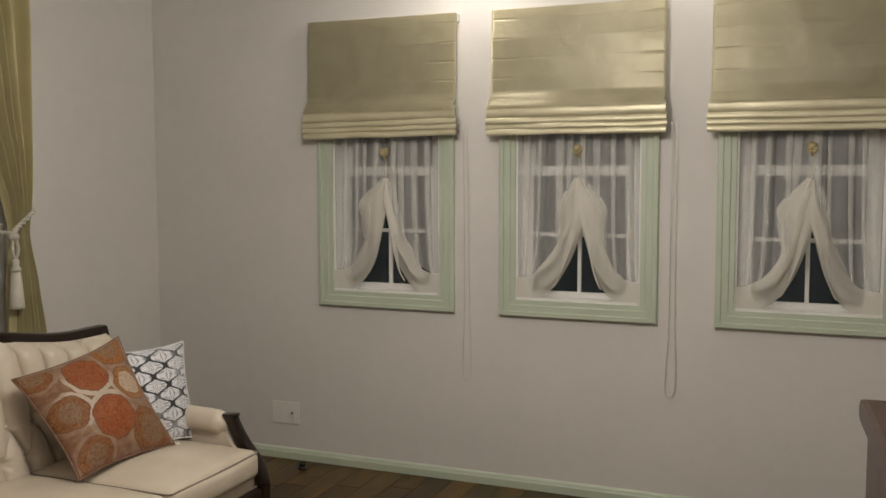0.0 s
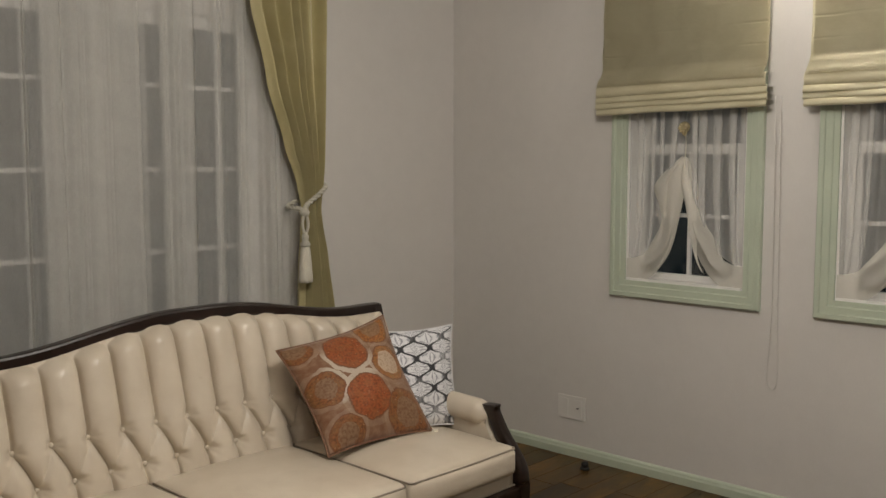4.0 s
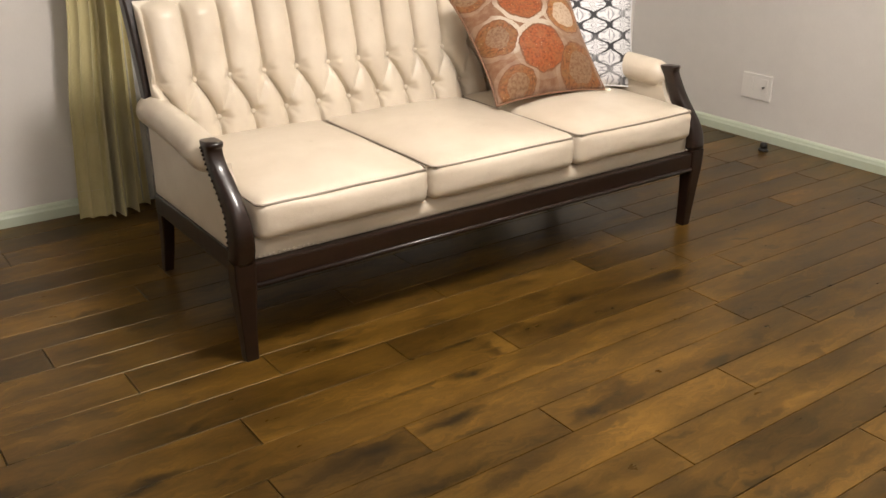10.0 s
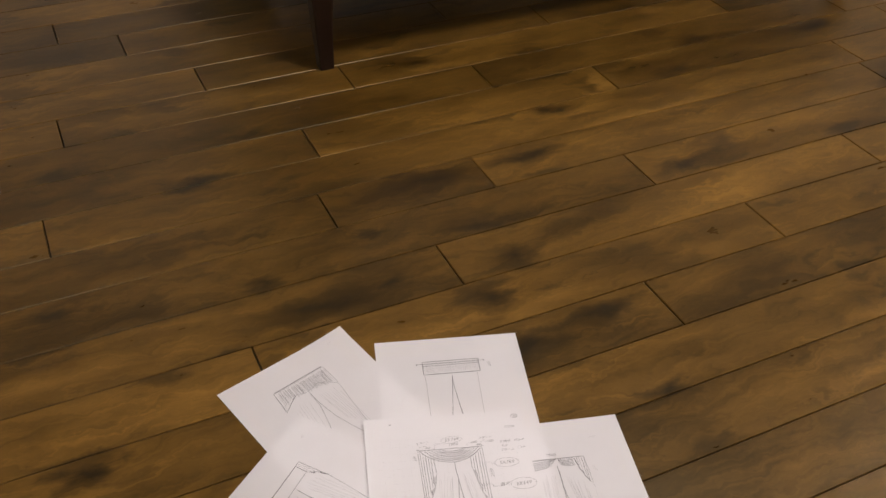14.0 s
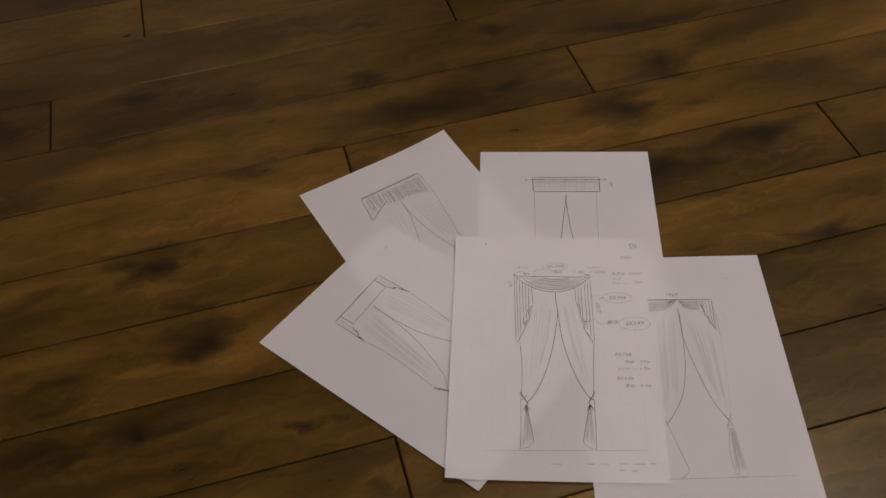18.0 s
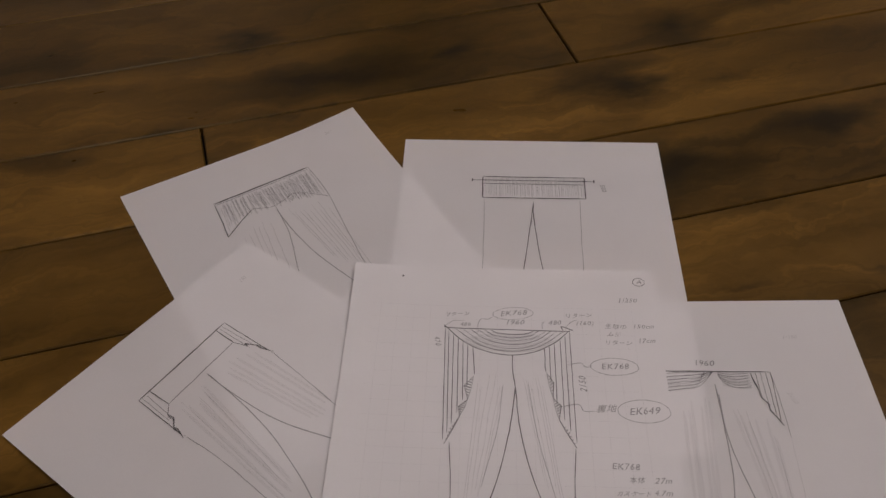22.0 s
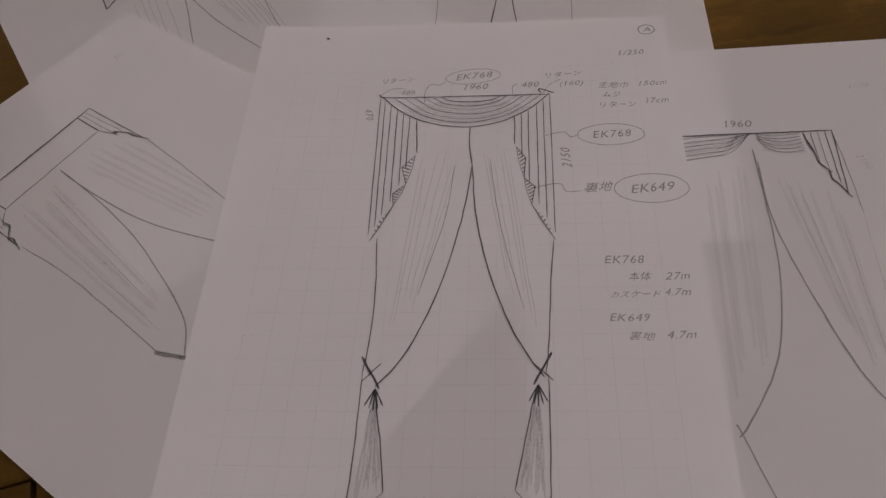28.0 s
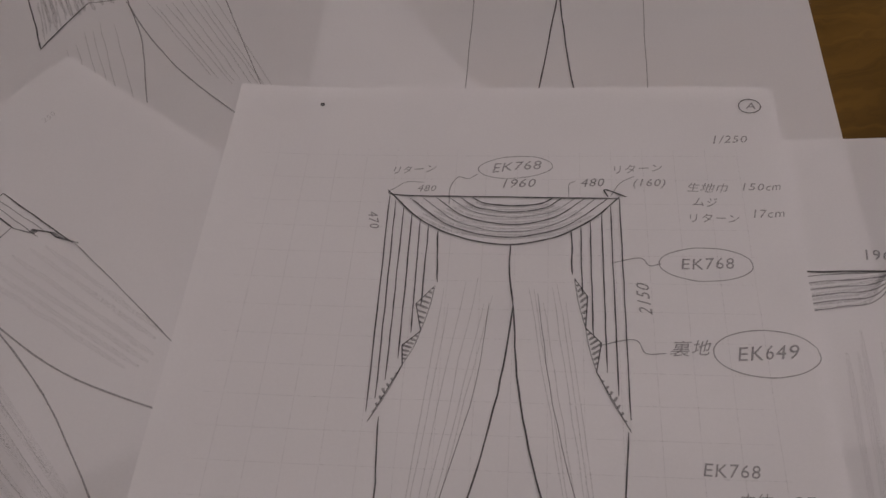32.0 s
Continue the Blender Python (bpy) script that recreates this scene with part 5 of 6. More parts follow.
def sheet(at, angle, lift, seed, label, tall=364, curl=0.00015, lip=0.0, wide=257, tip=0.0):
    """A large sheet of drawing paper. Its own places are in millimetres from its upper left corner, to the right and down."""
    x0, y0 = at
    m = Matrix.Translation((x0, y0, 0)) @ Matrix.Rotation(math.radians(angle), 4, "Z")

    def rise(u, v):
        return lift + 0.00012 * noise.noise((u * 0.02 + seed, v * 0.02, seed)) + curl * ((abs(u / 257 - 0.5) * 2) ** 6 + (abs(v / tall - 0.5) * 2) ** 8) * (0.5 + 0.5 * math.sin(seed * 3 + u * 0.01)) + lip * ((1 - u / 257) ** 7 + 0.35 * (1 - v / tall) ** 9) + tip * max(0.0, u / wide - 0.55) ** 2 * max(0.0, 1 - v / 150) ** 2

    node_rise = [[rise(wide * i / 14, tall * j / 20) for i in range(15)] for j in range(21)]

    def on(u, v, up=0.0):
        a, b = min(13.999, max(0, u / wide * 14)), min(19.999, max(0, v / tall * 20))
        i, j = int(a), int(b)
        f, g = a - i, b - j
        z = (node_rise[j][i] * (1 - f) + node_rise[j][i + 1] * f) * (1 - g) + (node_rise[j + 1][i] * (1 - f) + node_rise[j + 1][i + 1] * f) * g
        return m @ Vector((u / 1000, -v / 1000, z + up))

    ob = thing("drawing_sheet", m.translation, label, "paper", "drawing sheets")
    bm = bmesh.new()
    add_grid(bm, [[on(wide * i / 14, tall * j / 20) for i in range(15)] for j in range(21)][::-1])
    bmesh.ops.recalc_face_normals(bm, faces=bm.faces[:])
    if bm.faces[:][0].normal.z < 0:
        bmesh.ops.reverse_faces(bm, faces=bm.faces[:])
    part("paper", bm, M_PAPER, ob, smooth=True)
    return ob, on, m


class Pencil:
    """Collects the strokes of one drawing, each a thin ribbon that follows the paper."""

    def __init__(self, on, seed):
        self.on, self.rnd, self.bms = on, random.Random(seed), {}

    def stroke(self, pts, width=0.55, tone="dark", steps=6, wobble=0.35, curve=True):
        bm = self.bms.setdefault(tone, bmesh.new())
        p3 = [Vector((a, b, 0)) for a, b in pts]
        line = spline(p3, steps * (len(pts) - 1)) if curve and len(pts) > 2 else [p3[0].lerp(p3[-1], k / (2 * steps)) for k in range(2 * steps + 1)] if len(pts) == 2 else p3
        ph = self.rnd.uniform(0, 99)
        line = [p + Vector((noise.noise((p.x * 0.12 + ph, p.y * 0.12, 0)), noise.noise((p.x * 0.12, p.y * 0.12 + ph, 5)), 0)) * wobble for p in line]
        up = {"dark": 0.00050, "soft": 0.00042, "faint": 0.00034, "grid": 0.00026}[tone]
        rows = []
        for k, p in enumerate(line):
            d = (line[min(k + 1, len(line) - 1)] - line[max(k - 1, 0)])
            d = d.normalized() if d.length > 1e-6 else Vector((1, 0, 0))
            s = Vector((-d.y, d.x, 0)) * width / 2 * (0.75 + 0.35 * self.rnd.random()) * (0.5 if k in (0, len(line) - 1) else 1)
            rows.append([self.on(p.x + s.x, p.y + s.y, up), self.on(p.x - s.x, p.y - s.y, up)])
        add_grid(bm, rows)

    def hatch(self, a0, a1, b0, b1, count, tone="faint", width=0.9, wobble=0.8):
        """Strokes between two edges: from a0..a1 to b0..b1."""
        for k in range(count):
            t = (k + self.rnd.uniform(0.1, 0.9)) / count
            p = (a0[0] + (a1[0] - a0[0]) * t, a0[1] + (a1[1] - a0[1]) * t)
            q = (b0[0] + (b1[0] - b0[0]) * t, b0[1] + (b1[1] - b0[1]) * t)
            s, e = self.rnd.uniform(0, 0.12), self.rnd.uniform(0.85, 1)
            self.stroke([(p[0] + (q[0] - p[0]) * s, p[1] + (q[1] - p[1]) * s), (p[0] + (q[0] - p[0]) * e, p[1] + (q[1] - p[1]) * e)], width, tone, 4, wobble)

    def oval(self, cx, cy, rx, ry, width=0.5, tone="soft", tilt=0.0):
        pts = [(cx + rx * math.cos(a) * math.cos(tilt) - ry * math.sin(a) * math.sin(tilt), cy + rx * math.cos(a) * math.sin(tilt) + ry * math.sin(a) * math.cos(tilt)) for a in (2 * math.pi * k / 12 - 0.3 for k in range(13))]
        self.stroke(pts, width, tone, 4, 0.3)

    def finish(self, ob):
        tones = {"dark": (M_LINE, "dark pencil lines"), "soft": (M_SOFT, "grey pencil lines"), "faint": (M_FAINT, "faint pencil shading"), "grid": (M_GRID, "faint ruled lines")}
        for tone, bm in self.bms.items():
            bmesh.ops.recalc_face_normals(bm, faces=bm.faces[:])
            tagged(part("pencil_" + {"dark": "outline", "soft": "line", "faint": "shading", "grid": "ruling"}[tone], bm, tones[tone][0], ob, tones[tone][1]), kind="stuff")


def writing(text, m, u, v, size, ob, on, angle=0.0, material=None, slant=0.28):
    """Handwriting in the built-in font, size in millimetres, centred on (u, v)."""
    cu = bpy.data.curves.new("writing", "FONT")
    cu.body, cu.size, cu.align_x, cu.align_y, cu.shear, cu.resolution_u = text, size / 1000 * 1.20, "CENTER", "CENTER", slant, 2
    cu.space_character = 1.1
    tmp = bpy.data.objects.new("writing", cu)
    scene.collection.objects.link(tmp)
    me = bpy.data.meshes.new_from_object(tmp.evaluated_get(bpy.context.evaluated_depsgraph_get()))
    bpy.data.objects.remove(tmp)
    bpy.data.curves.remove(cu)
    place = Matrix.Rotation(math.radians(angle), 4, "Z")
    dice = random.Random(text + str(u))
    seed = dice.uniform(0, 50)
    lean, drift = dice.uniform(-0.10, 0.10), dice.uniform(-0.5, 0.5)
    for vert in me.vertices:
        p = vert.co * 1000
        k = 0.45 / size
        p = p + Vector((noise.noise((p.x * k + seed, p.y * k, 0)), noise.noise((p.x * k, p.y * k + seed, 3)), 0)) * size * 0.16
        p = place @ Vector((p.x + lean * p.y, p.y + drift * 0.04 * p.x, 0))
        vert.co = on(u + p.x, v - p.y, 0.00046)
    me.materials.clear()
    me.materials.append(material or M_SOFT)
    t = new("writing", me)
    t.parent = ob
    t.matrix_parent_inverse = Matrix.Translation(-Vector(ob.location))


def tail(pen, inner, zig, outer_top, tip, lines):
    """A pleated side piece with a stepped, folded-over edge."""
    pen.stroke([inner, zig[0]], 0.6)
    for a, b in zip(zig, zig[1:]):
        pen.stroke([a, b], 0.6)
    pen.stroke([outer_top, tip], 0.6)
    for k in range(1, lines):
        t = k / lines
        x = outer_top[0] + (inner[0] - outer_top[0]) * t
        y0 = outer_top[1] + (inner[1] - outer_top[1]) * t
        low = tip[1] + (zig[0][1] - tip[1]) * t
        pen.stroke([(x, y0), (x + (tip[0] - outer_top[0]) * (1 - t) * 0.4, low)], 0.5, "dark" if k % 2 else "soft")


def folded_edge(pen, pts):
    for a, b in zip(pts, pts[1:]):
        for k in range(5):
            t = k / 4
            p = (a[0] + (b[0] - a[0]) * t, a[1] + (b[1] - a[1]) * t)
            pen.stroke([p, (p[0] + (b[0] - a[0]) * 0.22 + 0.8, p[1] + (b[1] - a[1]) * 0.30)], 0.9, "soft", 3, 0.2)


# sheet under the others: a scalloped pelmet
ob, on, m = sheet((-2.8745, -1.6105), 15.6, 0.0005, 1, "large white sheet with a pencil sketch of a scalloped pelmet", wide=251, tip=0.034)
pen = Pencil(on, 1)
pen.stroke([(73, 58), (172, 56)], 1.5)
pen.stroke([(73, 60.5), (171, 58.5)], 0.7, "soft")
pen.stroke([(73, 59), (71, 84), (68, 107)], 0.9)
pen.stroke([(68, 107), (84, 95), (102, 83)], 0.9)
pen.stroke([(102, 83), (110, 87), (120, 90), (131, 88), (142, 83)], 0.7, "soft")
pen.stroke([(142, 83), (153, 88), (164, 98), (172, 105)], 0.7, "soft")
pen.stroke([(172, 57), (173, 82), (172, 105)], 0.7, "soft")
pen.hatch((76, 61), (102, 61), (70, 104), (101, 86), 12, "faint", 1.1)
pen.hatch((103, 61), (171, 60), (104, 84), (170, 102), 34, "faint", 1.5)
pen.hatch((78, 61), (170, 60), (76, 90), (168, 98), 22, "faint", 2.0)
pen.stroke([(122, 92), (120, 116), (117, 136), (105, 180)], 0.8, "soft")
pen.stroke([(121, 94), (122, 125), (126, 158), (132, 184), (143, 220)], 0.8, "soft")
pen.stroke([(172, 106), (166, 150), (159, 204)], 0.6, "soft")
pen.hatch((128, 100), (165, 108), (140, 190), (165, 220), 9, "faint", 0.7)
pen.hatch((78, 108), (112, 100), (70, 180), (100, 180), 6, "faint", 0.6)
pen.finish(ob)
writing("250", m, 212, 20, 4, ob, on, 0, M_FAINT)

# a pleated valance on a side sheet
ob, on, m = sheet((-2.5379, -1.8492), -15.3, 0.0021, 2, "partly covered white sheet with a pencil sketch of a swag")
pen = Pencil(on, 2)
pen.stroke([(80, 73), (181, 75)], 0.9)
for k in range(6):
    pen.stroke([(80, 78 + 3.4 * k), (105, 75 + 3.2 * k), (121, 74.5 + 2.9 * k), (133 - 0.5 * k, 74 + 1.3 * k), (138 - 0.6 * k, 74)], 0.6, "soft")
    pen.stroke([(139, 75 + 0.6 * k), (143, 76 + 1.9 * k), (152, 77 + 2.6 * k), (163, 76 + 2.6 * k)], 0.6, "soft")
for k in range(6):
    pen.stroke([(80, 81 + 2.6 * k), (104, 79 + 2.4 * k), (120, 77 + 2.2 * k), (133 - k, 75)], 1.6, "faint")
    pen.stroke([(141, 77 + 2.0 * k), (152, 79 + 2.2 * k), (164, 78 + 2.4 * k)], 1.6, "faint")
pen.stroke([(165, 76), (166, 85), (168, 93)], 0.7)
zig = [(168, 93), (168, 99), (172, 105), (172, 111), (175, 116), (178, 123)]
tail(pen, (165, 76), zig, (181, 75), (178, 123), 4)
folded_edge(pen, zig[1:])
pen.stroke([(181, 75), (182, 105), (182, 136)], 0.5, "soft")
pen.stroke([(135, 86), (134, 130), (131, 174), (120, 221), (101, 254), (94, 262)], 0.9, "soft")
pen.stroke([(136, 96), (135, 135), (142, 179), (155, 230), (168, 256)], 0.9, "soft")
pen.stroke([(182, 138), (178, 200), (172, 260)], 0.4, "faint")
pen.hatch((138, 100), (176, 125), (156, 215), (172, 250), 6, "grid", 2.6)
pen.hatch((138, 100), (176, 125), (156, 215), (172, 250), 3, "faint", 0.5)
pen.hatch((104, 96), (131, 96), (94, 250), (116, 228), 6, "grid", 2.6)
pen.stroke([(166, 249), (172, 266)], 1.0, "soft")
pen.stroke([(173, 248), (165, 268)], 0.9, "soft")
pen.stroke([(168, 262), (162, 300), (163, 326)], 0.6, "soft")
pen.stroke([(163, 326), (168, 331), (176, 331)], 0.6, "soft")
pen.stroke([(172, 262), (176, 300), (178, 330)], 0.5, "faint")
pen.hatch((168, 266), (173, 266), (163, 326), (176, 330), 9, "faint", 1.4)
pen.stroke([(94, 256), (96, 262), (112, 322)], 0.8, "soft")
pen.stroke([(112, 322), (104, 330), (98, 332)], 0.6, "soft")
pen.stroke([(84, 333), (230, 331)], 0.5, "soft")
pen.finish(ob)
writing("1960", m, 130, 66, 6.5, ob, on, 0, M_NOTE)
writing("2150", m, 192, 100, 4.5, ob, on, -70, M_FAINT)
writing("1/250", m, 205, 40, 4, ob, on, 0, M_FAINT)

# a straight valance
ob, on, m = sheet((-2.5905, -1.6033), -17.6, 0.0013, 3, "large white sheet with a pencil sketch of a straight valance", wide=254)
pen = Pencil(on, 3)
pen.stroke([(69, 61), (186, 61)], 0.9)
pen.stroke([(79, 56), (177, 56)], 1.0)
pen.stroke([(79, 66), (177, 66)], 0.7)
pen.stroke([(79, 56), (79, 86)], 1.1)
pen.stroke([(177, 56), (176.5, 86)], 1.1)
pen.stroke([(79, 86), (176.5, 86)], 1.2)
pen.stroke([(69, 59), (69, 63)], 1.4)
pen.stroke([(186, 59), (186, 63)], 1.4)
pen.hatch((81, 58), (176, 58), (81, 85), (176, 85), 46, "faint", 0.7, 0.3)
pen.hatch((81, 57), (176, 57), (81, 65), (176, 65), 30, "faint", 0.8, 0.3)
pen.hatch((83, 67), (175, 67), (83, 85), (175, 85), 22, "faint", 0.5, 0.3)
pen.stroke([(127, 92), (124, 118), (116, 180), (109, 232)], 0.8)
pen.stroke([(127, 92), (127, 118), (133, 180), (143, 235)], 0.8)
pen.stroke([(81, 89), (80, 176), (80, 240)], 0.5, "soft")
pen.stroke([(171, 88), (169, 150), (168, 240)], 0.5, "soft")
pen.finish(ob)
writing("500", m, 194, 70, 5.5, ob, on, -84, M_NOTE)

# a flat valance with short tails
ob, on, m = sheet((-2.969, -1.864), 37.2, 0.0029, 4, "large white sheet sketched with a flat valance with folded ends", 354)
pen = Pencil(on, 4)
pen.stroke([(83, 59), (178, 54)], 1.1)
pen.stroke([(95, 80), (168, 75)], 0.8, "soft")
pen.stroke([(168, 54), (168, 76)], 0.8)
pen.stroke([(178, 54), (179.5, 106)], 0.7)
pen.stroke([(94, 59), (95, 80)], 0.8)
pen.stroke([(83, 59), (82, 109)], 0.7)
zr = [(168, 76), (171, 84), (173, 84), (177, 92), (177, 97), (180, 106)]
zl = [(95, 80), (88, 87), (89, 92), (83, 99), (84, 103), (82, 110)]
for z in (zr, zl):
    pen.stroke(z, 0.6, "dark", 3, 0.2, False)
    for a, b in zip(z[1:], z[2:]):
        for t in (0.0, 0.3, 0.6, 0.9):
            p = (a[0] + (b[0] - a[0]) * t, a[1] + (b[1] - a[1]) * t)
            pen.stroke([p, (p[0] + (1.5 if z is zr else -1.5), p[1] + 3.2)], 0.9, "soft", 3, 0.2)
for x0, x1 in ((171, 172), (174, 176)):
    pen.stroke([(x0, 55), (x1, 90)], 0.45, "soft")
for x0, x1 in ((86, 85), (90, 88)):
    pen.stroke([(x0, 60), (x1, 92)], 0.45, "soft")
pen.stroke([(133, 82), (132, 111), (135, 157), (148, 202), (158, 222)], 0.8, "soft")
pen.stroke([(133, 82), (131, 113), (126, 150), (119, 178), (103, 223), (86, 243)], 0.8, "soft")
pen.stroke([(79, 228), (87, 246)], 2.0, "soft")
pen.stroke([(80, 227), (88, 247)], 1.1, "soft")
pen.stroke([(83, 111), (85, 150), (83, 190), (80, 230)], 0.6, "soft")
pen.stroke([(180, 107), (177, 140), (172, 187)], 0.6, "soft")
pen.stroke([(82, 246), (79, 300), (76, 330)], 0.5, "faint")
pen.hatch((98, 84), (128, 84), (86, 225), (106, 205), 6, "grid", 2.6)
pen.hatch((98, 84), (128, 84), (86, 225), (106, 205), 3, "faint", 0.5)
pen.hatch((138, 82), (172, 88), (150, 190), (174, 186), 6, "grid", 2.6)
pen.finish(ob)
writing("250", m, 222, 30, 4, ob, on, 0, M_FAINT)

# the uppermost sheet: swag, tails and tied curtains with notes
ob, on, m = sheet((-2.675, -1.767), -17.7, 0.0038, 5, "large white gridded sheet with a swagged curtain sketch and notes", 372, 0.0007, 0.0035)
pen = Pencil(on, 5)
for k in range(22):
    pen.stroke([(18, 44 + 14.0 * k), (238, 44 + 14.0 * k)], 0.35, "grid", 8, 0.1)
for k in range(16):
    pen.stroke([(26 + 14.0 * k, 40), (26 + 14.0 * k, 345)], 0.35, "grid", 8, 0.1)
pen.stroke([(80, 65), (86, 68), (135, 68.5), (183, 69)], 0.75, "dark", 6, 0.15)
pen.stroke([(80, 65), (92, 78), (104, 87), (120, 93), (136, 95), (151, 92), (162, 87), (174, 78), (183, 68)], 0.75)
for k, (a, b, d) in enumerate(((90, 178, 91), (96, 173, 88), (102, 168, 84), (108, 164, 80), (113, 158, 77), (118, 154, 73.5))):
    c = (a + b) / 2
    pen.stroke([(a, 69), ((a + c) / 2 - 3, 69 + (d - 69) * 0.72), (c, d), ((b + c) / 2 + 3, 69 + (d - 69) * 0.72), (b, 69)], 0.5 if k < 5 else 0.7, "soft" if k in (1, 3) else "dark")
for k in range(11):
    a, b, d = 88 + 2.6 * k, 180 - 2.4 * k, 91.5 - 1.75 * k
    c = (a + b) / 2
    pen.stroke([(a + 6, 69 + (d - 69) * 0.45), ((a + c) / 2, 69 + (d - 69) * 0.85), (c, d), ((b + c) / 2, 69 + (d - 69) * 0.85), (b - 6, 69 + (d - 69) * 0.45)], 1.3, "faint")
for x0, y0, x1, y1 in ((81, 68, 83, 176), (84, 71, 86, 170), (88, 74, 89, 162), (92, 78, 93, 152), (96, 82, 97, 140), (100, 85, 100, 127)):
    pen.stroke([(x0, y0), (x1, y1)], 0.6, "dark", 6, 0.25)
pen.stroke([(104, 88), (106, 115)], 0.7)
for x0, y0, x1, y1 in ((183, 69, 183, 176), (179, 73, 179, 166), (175, 77, 175, 156), (170, 82, 170, 140), (166, 85, 166, 120)):
    pen.stroke([(x0, y0), (x1, y1)], 0.6, "dark", 6, 0.25)
pen.stroke([(162, 87), (162, 110)], 0.7)
left = [(105, 117), (98, 126), (101, 139), (94, 146), (95, 155), (84, 180)]
right = [(163, 112), (168, 121), (167, 136), (173, 143), (171, 156), (183, 181)]
for z, s in ((left, -1), (right, 1)):
    pen.stroke(z, 0.55, "dark", 3, 0.2, False)
    for a, b, c in ((z[0], z[1], z[2]), (z[2], z[3], z[4]), (z[4], ((z[4][0] + z[5][0]) / 2 + s * 1.2, (z[4][1] + z[5][1]) / 2 - 2), z[5])):
        bulge = ((a[0] + c[0]) / 2 - s * 0.6, (a[1] + c[1]) / 2)
        pen.stroke([a, bulge, c], 0.45, "soft", 4, 0.2)
        for k in range(9):
            t = (k + 0.5) / 9
            p = (a[0] + (c[0] - a[0]) * t, a[1] + (c[1] - a[1]) * t)
            q = (a[0] + (b[0] - a[0]) * t * 2, a[1] + (b[1] - a[1]) * t * 2) if t < 0.5 else (b[0] + (c[0] - b[0]) * (t * 2 - 1), b[1] + (c[1] - b[1]) * (t * 2 - 1))
            pen.stroke([p, q], 1.1, "soft", 3, 0.2)
pen.stroke([(136, 95), (136, 110), (138, 126)], 0.7)
pen.stroke([(138, 126), (134, 160), (126, 200), (116, 232), (106, 254), (95, 269)], 0.75)
pen.stroke([(138, 126), (141, 165), (148, 200), (158, 232), (167, 251), (175, 264)], 0.75)
pen.stroke([(88, 178), (90, 209), (90, 240), (88, 262)], 0.6)
pen.stroke([(182, 181), (180, 205), (178, 240), (176, 262)], 0.6)
pen.stroke([(88, 262), (88, 300), (87, 332)], 0.6)
pen.stroke([(177, 262), (177, 300), (176, 331)], 0.6)
pen.stroke([(87, 252), (97, 270)], 1.2)
pen.stroke([(97, 256), (88, 266)], 0.6)
pen.stroke([(179, 250), (170, 268)], 1.2)
pen.stroke([(170, 256), (179, 266)], 0.6)
for c, s in (((95, 270), 1), ((172, 268), -1)):
    for k in range(5):
        pen.stroke([(c[0], c[1]), (c[0] + (k - 2) * 2.2, c[1] + 12 - abs(k - 2) * 1.5)], 0.8, "dark", 3, 0.2)
pen.stroke([(95, 272), (100, 300), (103, 322)], 0.65)
pen.stroke([(103, 322), (97, 328), (88, 331)], 0.55, "soft")
pen.stroke([(171, 270), (165, 300), (161, 321)], 0.65)
pen.stroke([(161, 321), (167, 327), (176, 330)], 0.55, "soft")
pen.hatch((94, 275), (96, 275), (90, 326), (102, 322), 8, "faint", 1.2)
pen.hatch((170, 275), (173, 275), (162, 321), (175, 326), 8, "faint", 1.2)
pen.stroke([(42, 334), (140, 332), (234, 330)], 0.45, "soft")
pen.hatch((108, 112), (134, 112), (98, 235), (112, 228), 6, "faint", 0.45)
pen.hatch((142, 112), (160, 112), (158, 215), (174, 240), 6, "faint", 0.45)
pen.stroke([(128, 125), (124, 165), (112, 215)], 0.4, "soft")
pen.stroke([(148, 120), (154, 170), (166, 225)], 0.4, "soft")
pen.oval(137, 51, 17, 6.5, 0.45, "soft", -0.08)
pen.oval(217, 104, 19, 8.5, 0.5, "soft")
pen.oval(236, 146, 20, 10.5, 0.5, "soft")
pen.stroke([(178, 104), (190, 101), (194, 105), (199, 104)], 0.5, "soft")
pen.stroke([(172, 144), (186, 141), (190, 147), (198, 147)], 0.5, "soft")
pen.stroke([(120, 55), (116, 58), (111, 57), (108, 64), (108, 73)], 0.5, "soft")
pen.oval(245, 13, 5.0, 4.4, 0.5, "dark")
pen.stroke([(96, 60), (88, 60), (84, 63), (80, 66)], 0.4, "soft")
pen.stroke([(190, 56), (184, 60), (179, 68)], 0.4, "soft")
pen.stroke([(178, 68), (177, 64), (186, 68)], 0.8, "dark")
pen.stroke([(161, 68), (161, 61), (164, 59)], 0.4, "soft")
pen.oval(42, 12, 0.7, 0.7, 0.9, "dark")
pen.finish(ob)
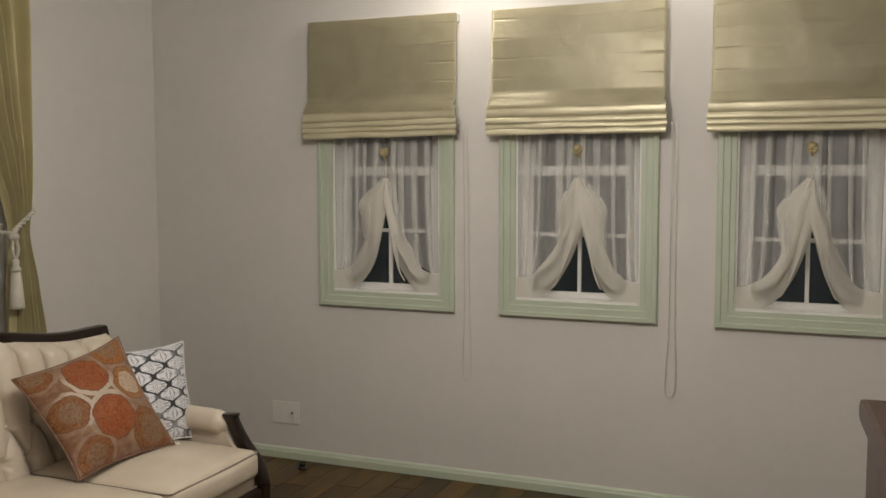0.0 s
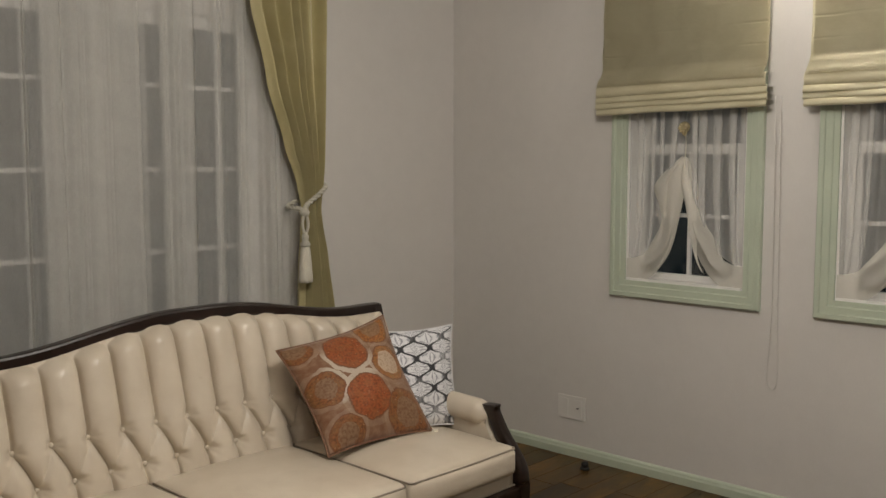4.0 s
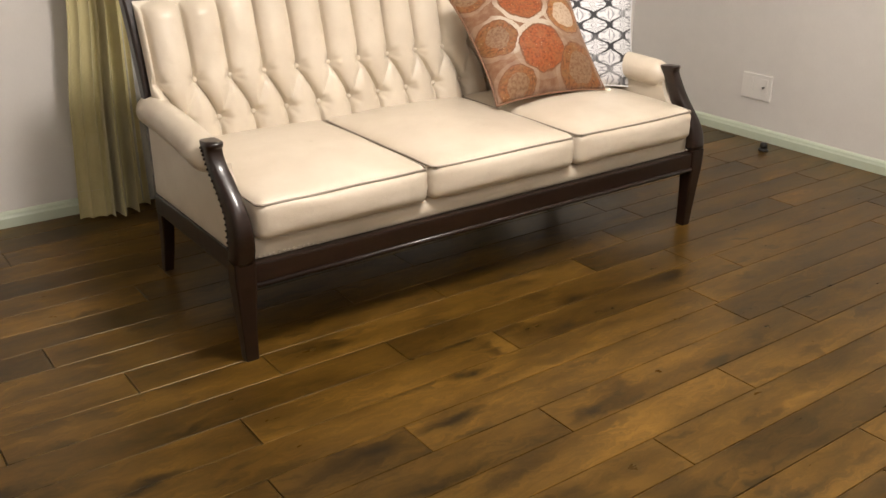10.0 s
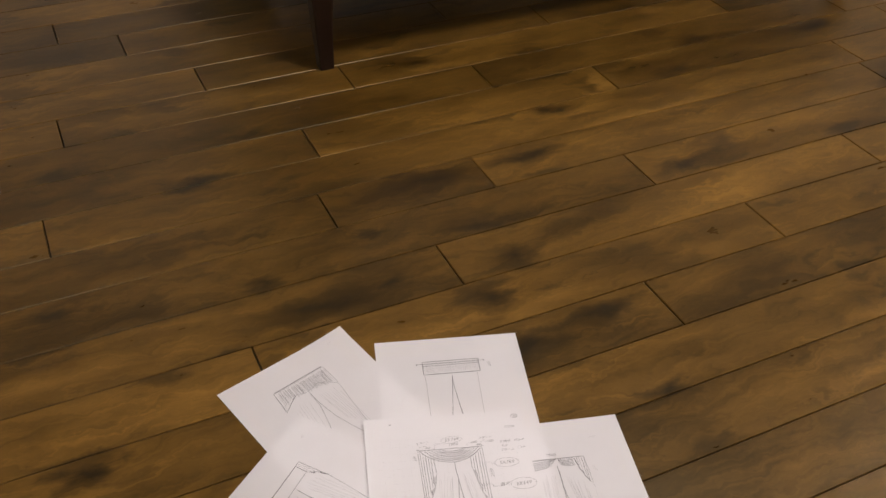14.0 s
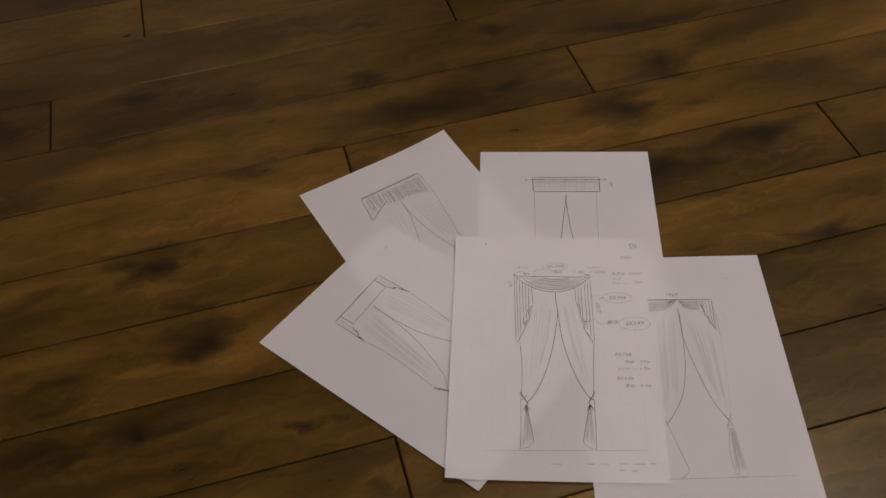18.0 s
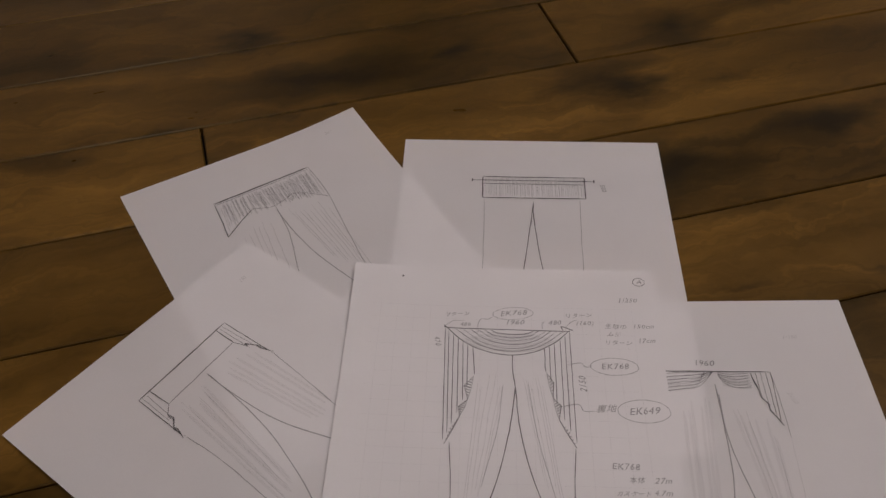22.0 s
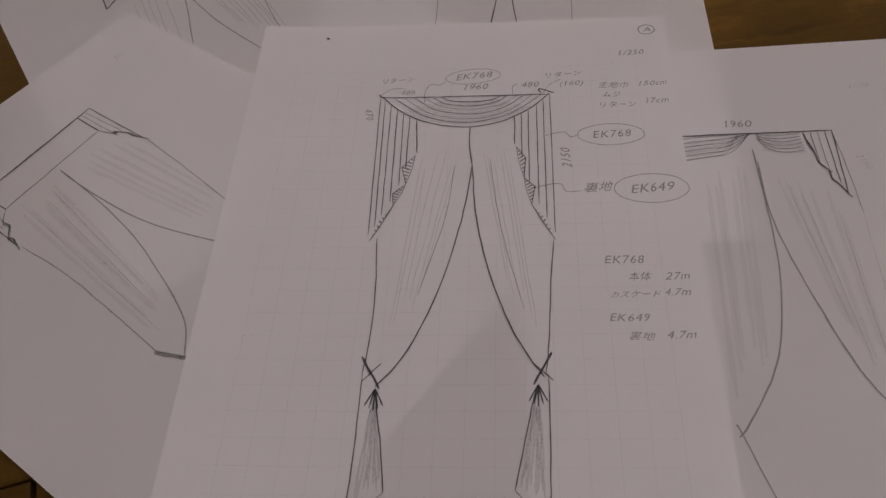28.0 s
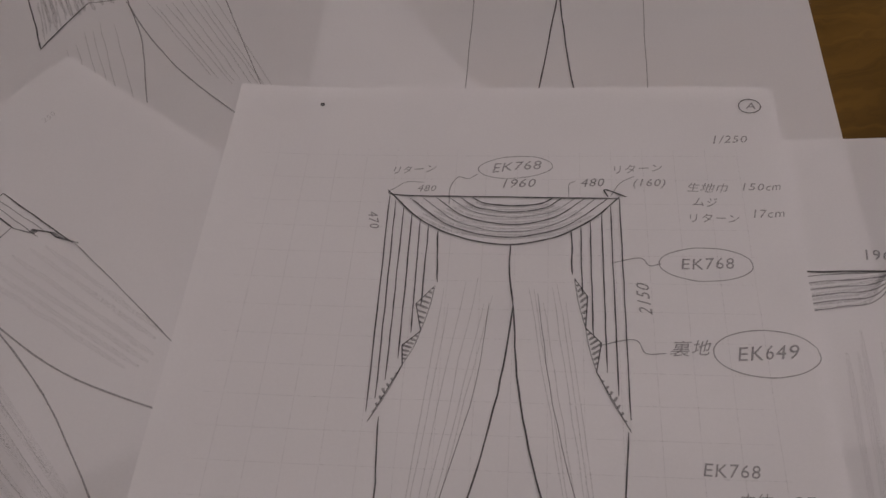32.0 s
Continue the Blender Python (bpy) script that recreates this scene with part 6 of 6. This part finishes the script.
for text, u, v, size, angle, mat in (
    ("A", 245, 13, 5.5, 0, M_NOTE), ("1/250", 233, 34, 5.5, 0, M_SOFT), ("EK768", 137, 51, 6.5, 4, M_SOFT), ("1960", 138, 61, 6.0, 0, M_NOTE),
    ("480", 97, 64, 4.5, 0, M_SOFT), ("480", 171, 60, 5.5, 0, M_NOTE), ("(160)", 196, 60, 5.0, 0, M_NOTE), ("リターン", 90, 53, 4.2, 4, M_SOFT),
    ("リターン", 191, 52, 4.6, 4, M_SOFT), ("生地巾", 221, 63, 4.8, 0, M_SOFT), ("150cm", 244, 62, 5.0, 4, M_SOFT), ("ムジ", 219, 71, 4.6, 0, M_SOFT),
    ("リターン", 222, 80, 4.4, 0, M_SOFT), ("17cm", 245, 77, 5.0, 4, M_SOFT), ("EK768", 217, 104, 6.5, 3, M_NOTE), ("2150", 191, 122, 6.0, 90, M_NOTE),
    ("裏地", 207, 145, 6.5, 0, M_NOTE), ("EK649", 236, 146, 7.0, 4, M_NOTE), ("470", 75, 82, 5.0, -80, M_SOFT),
    ("EK768", 217, 195, 6.0, 0, M_SOFT), ("本体", 224, 206, 4.8, 0, M_SOFT), ("27m", 243, 206, 5.5, 0, M_SOFT), ("カスケード", 221, 217, 4.0, 0, M_SOFT),
    ("4.7m", 242, 216, 5.0, 0, M_SOFT), ("EK649", 217, 231, 5.5, 0, M_SOFT), ("裏地", 222, 242, 4.8, 0, M_SOFT), ("4.7m", 241, 241, 5.5, 0, M_SOFT)):
    writing(text, m, u, v, size, ob, on, angle, mat)
pen = Pencil(on, 6)
for u, v, w in ((128, 350, 12), (168, 349, 10), (184, 349, 10), (206, 348, 12), (224, 348, 14), (240, 347, 8), (204, 356, 8), (218, 357, 8)):
    pen.stroke([(u - w / 2, v), (u + w / 2, v)], 2.2, "faint", 3, 0.3)
pen.finish(ob)

# ---- the boards of the floor ----
floor = whole("floor", a_box((WEST - 0.14, SOUTH - 0.14, -0.10), (WX + 0.14, WY + 0.14, -0.011)), M_GAP, "glossy dark-stained maple plank floor", "floor", kind="structure")
PITCH, ROW0 = 0.1311, -1.2605
JOINTS = {0: (-3.24, -1.838, -0.83), 1: (-3.75, -2.373, -1.303), 2: (-2.79, -1.70), 3: (-3.55, -2.051), -1: (-2.533, -2.167), -2: (-3.077, -0.97), -3: (-2.48,), -4: (-1.969,), -5: (-2.998, -2.295), -6: (-1.65,), -8: (-2.787,), 4: (-3.35, -1.25), 5: (-3.62, -1.36), 6: (-2.83, -1.30), 7: (-3.30, -1.10)}
bm = bmesh.new()
add_box(bm, (-0.5, -PITCH / 2 + 0.0008, -0.011), (0.5, PITCH / 2 - 0.0008, 0.0))
up_edges = [e for e in bm.edges if all(abs(v.co.z) < 1e-6 for v in e.verts)]
bmesh.ops.bevel(bm, geom=up_edges, offset=0.0012, segments=1, affect="EDGES")
plank_mesh = mesh_of("plank", bm, M_PLANK)
rnd = random.Random(12)
k = -17
while ROW0 - PITCH * k > SOUTH - 0.05:
    yc = ROW0 - PITCH * (k + 0.5)
    if yc < WY + 0.06:
        known = list(JOINTS.get(k, (rnd.uniform(-3.0, -0.5),)))
        xs = known[:]
        while xs[0] > WEST:
            xs.insert(0, xs[0] - rnd.uniform(0.80, 1.35))
        while xs[-1] < WX:
            xs.append(xs[-1] + rnd.uniform(0.80, 1.35))
        for a, b in zip(xs, xs[1:]):
            a, b = max(a, WEST), min(b, WX)
            if b - a < 0.02:
                continue
            p = new("plank", plank_mesh)
            p.parent = floor
            p.location = ((a + b) / 2, yc, rnd.uniform(-0.00015, 0.0))
            p.scale = (b - a - 0.0028, 1, 1)
    k += 1
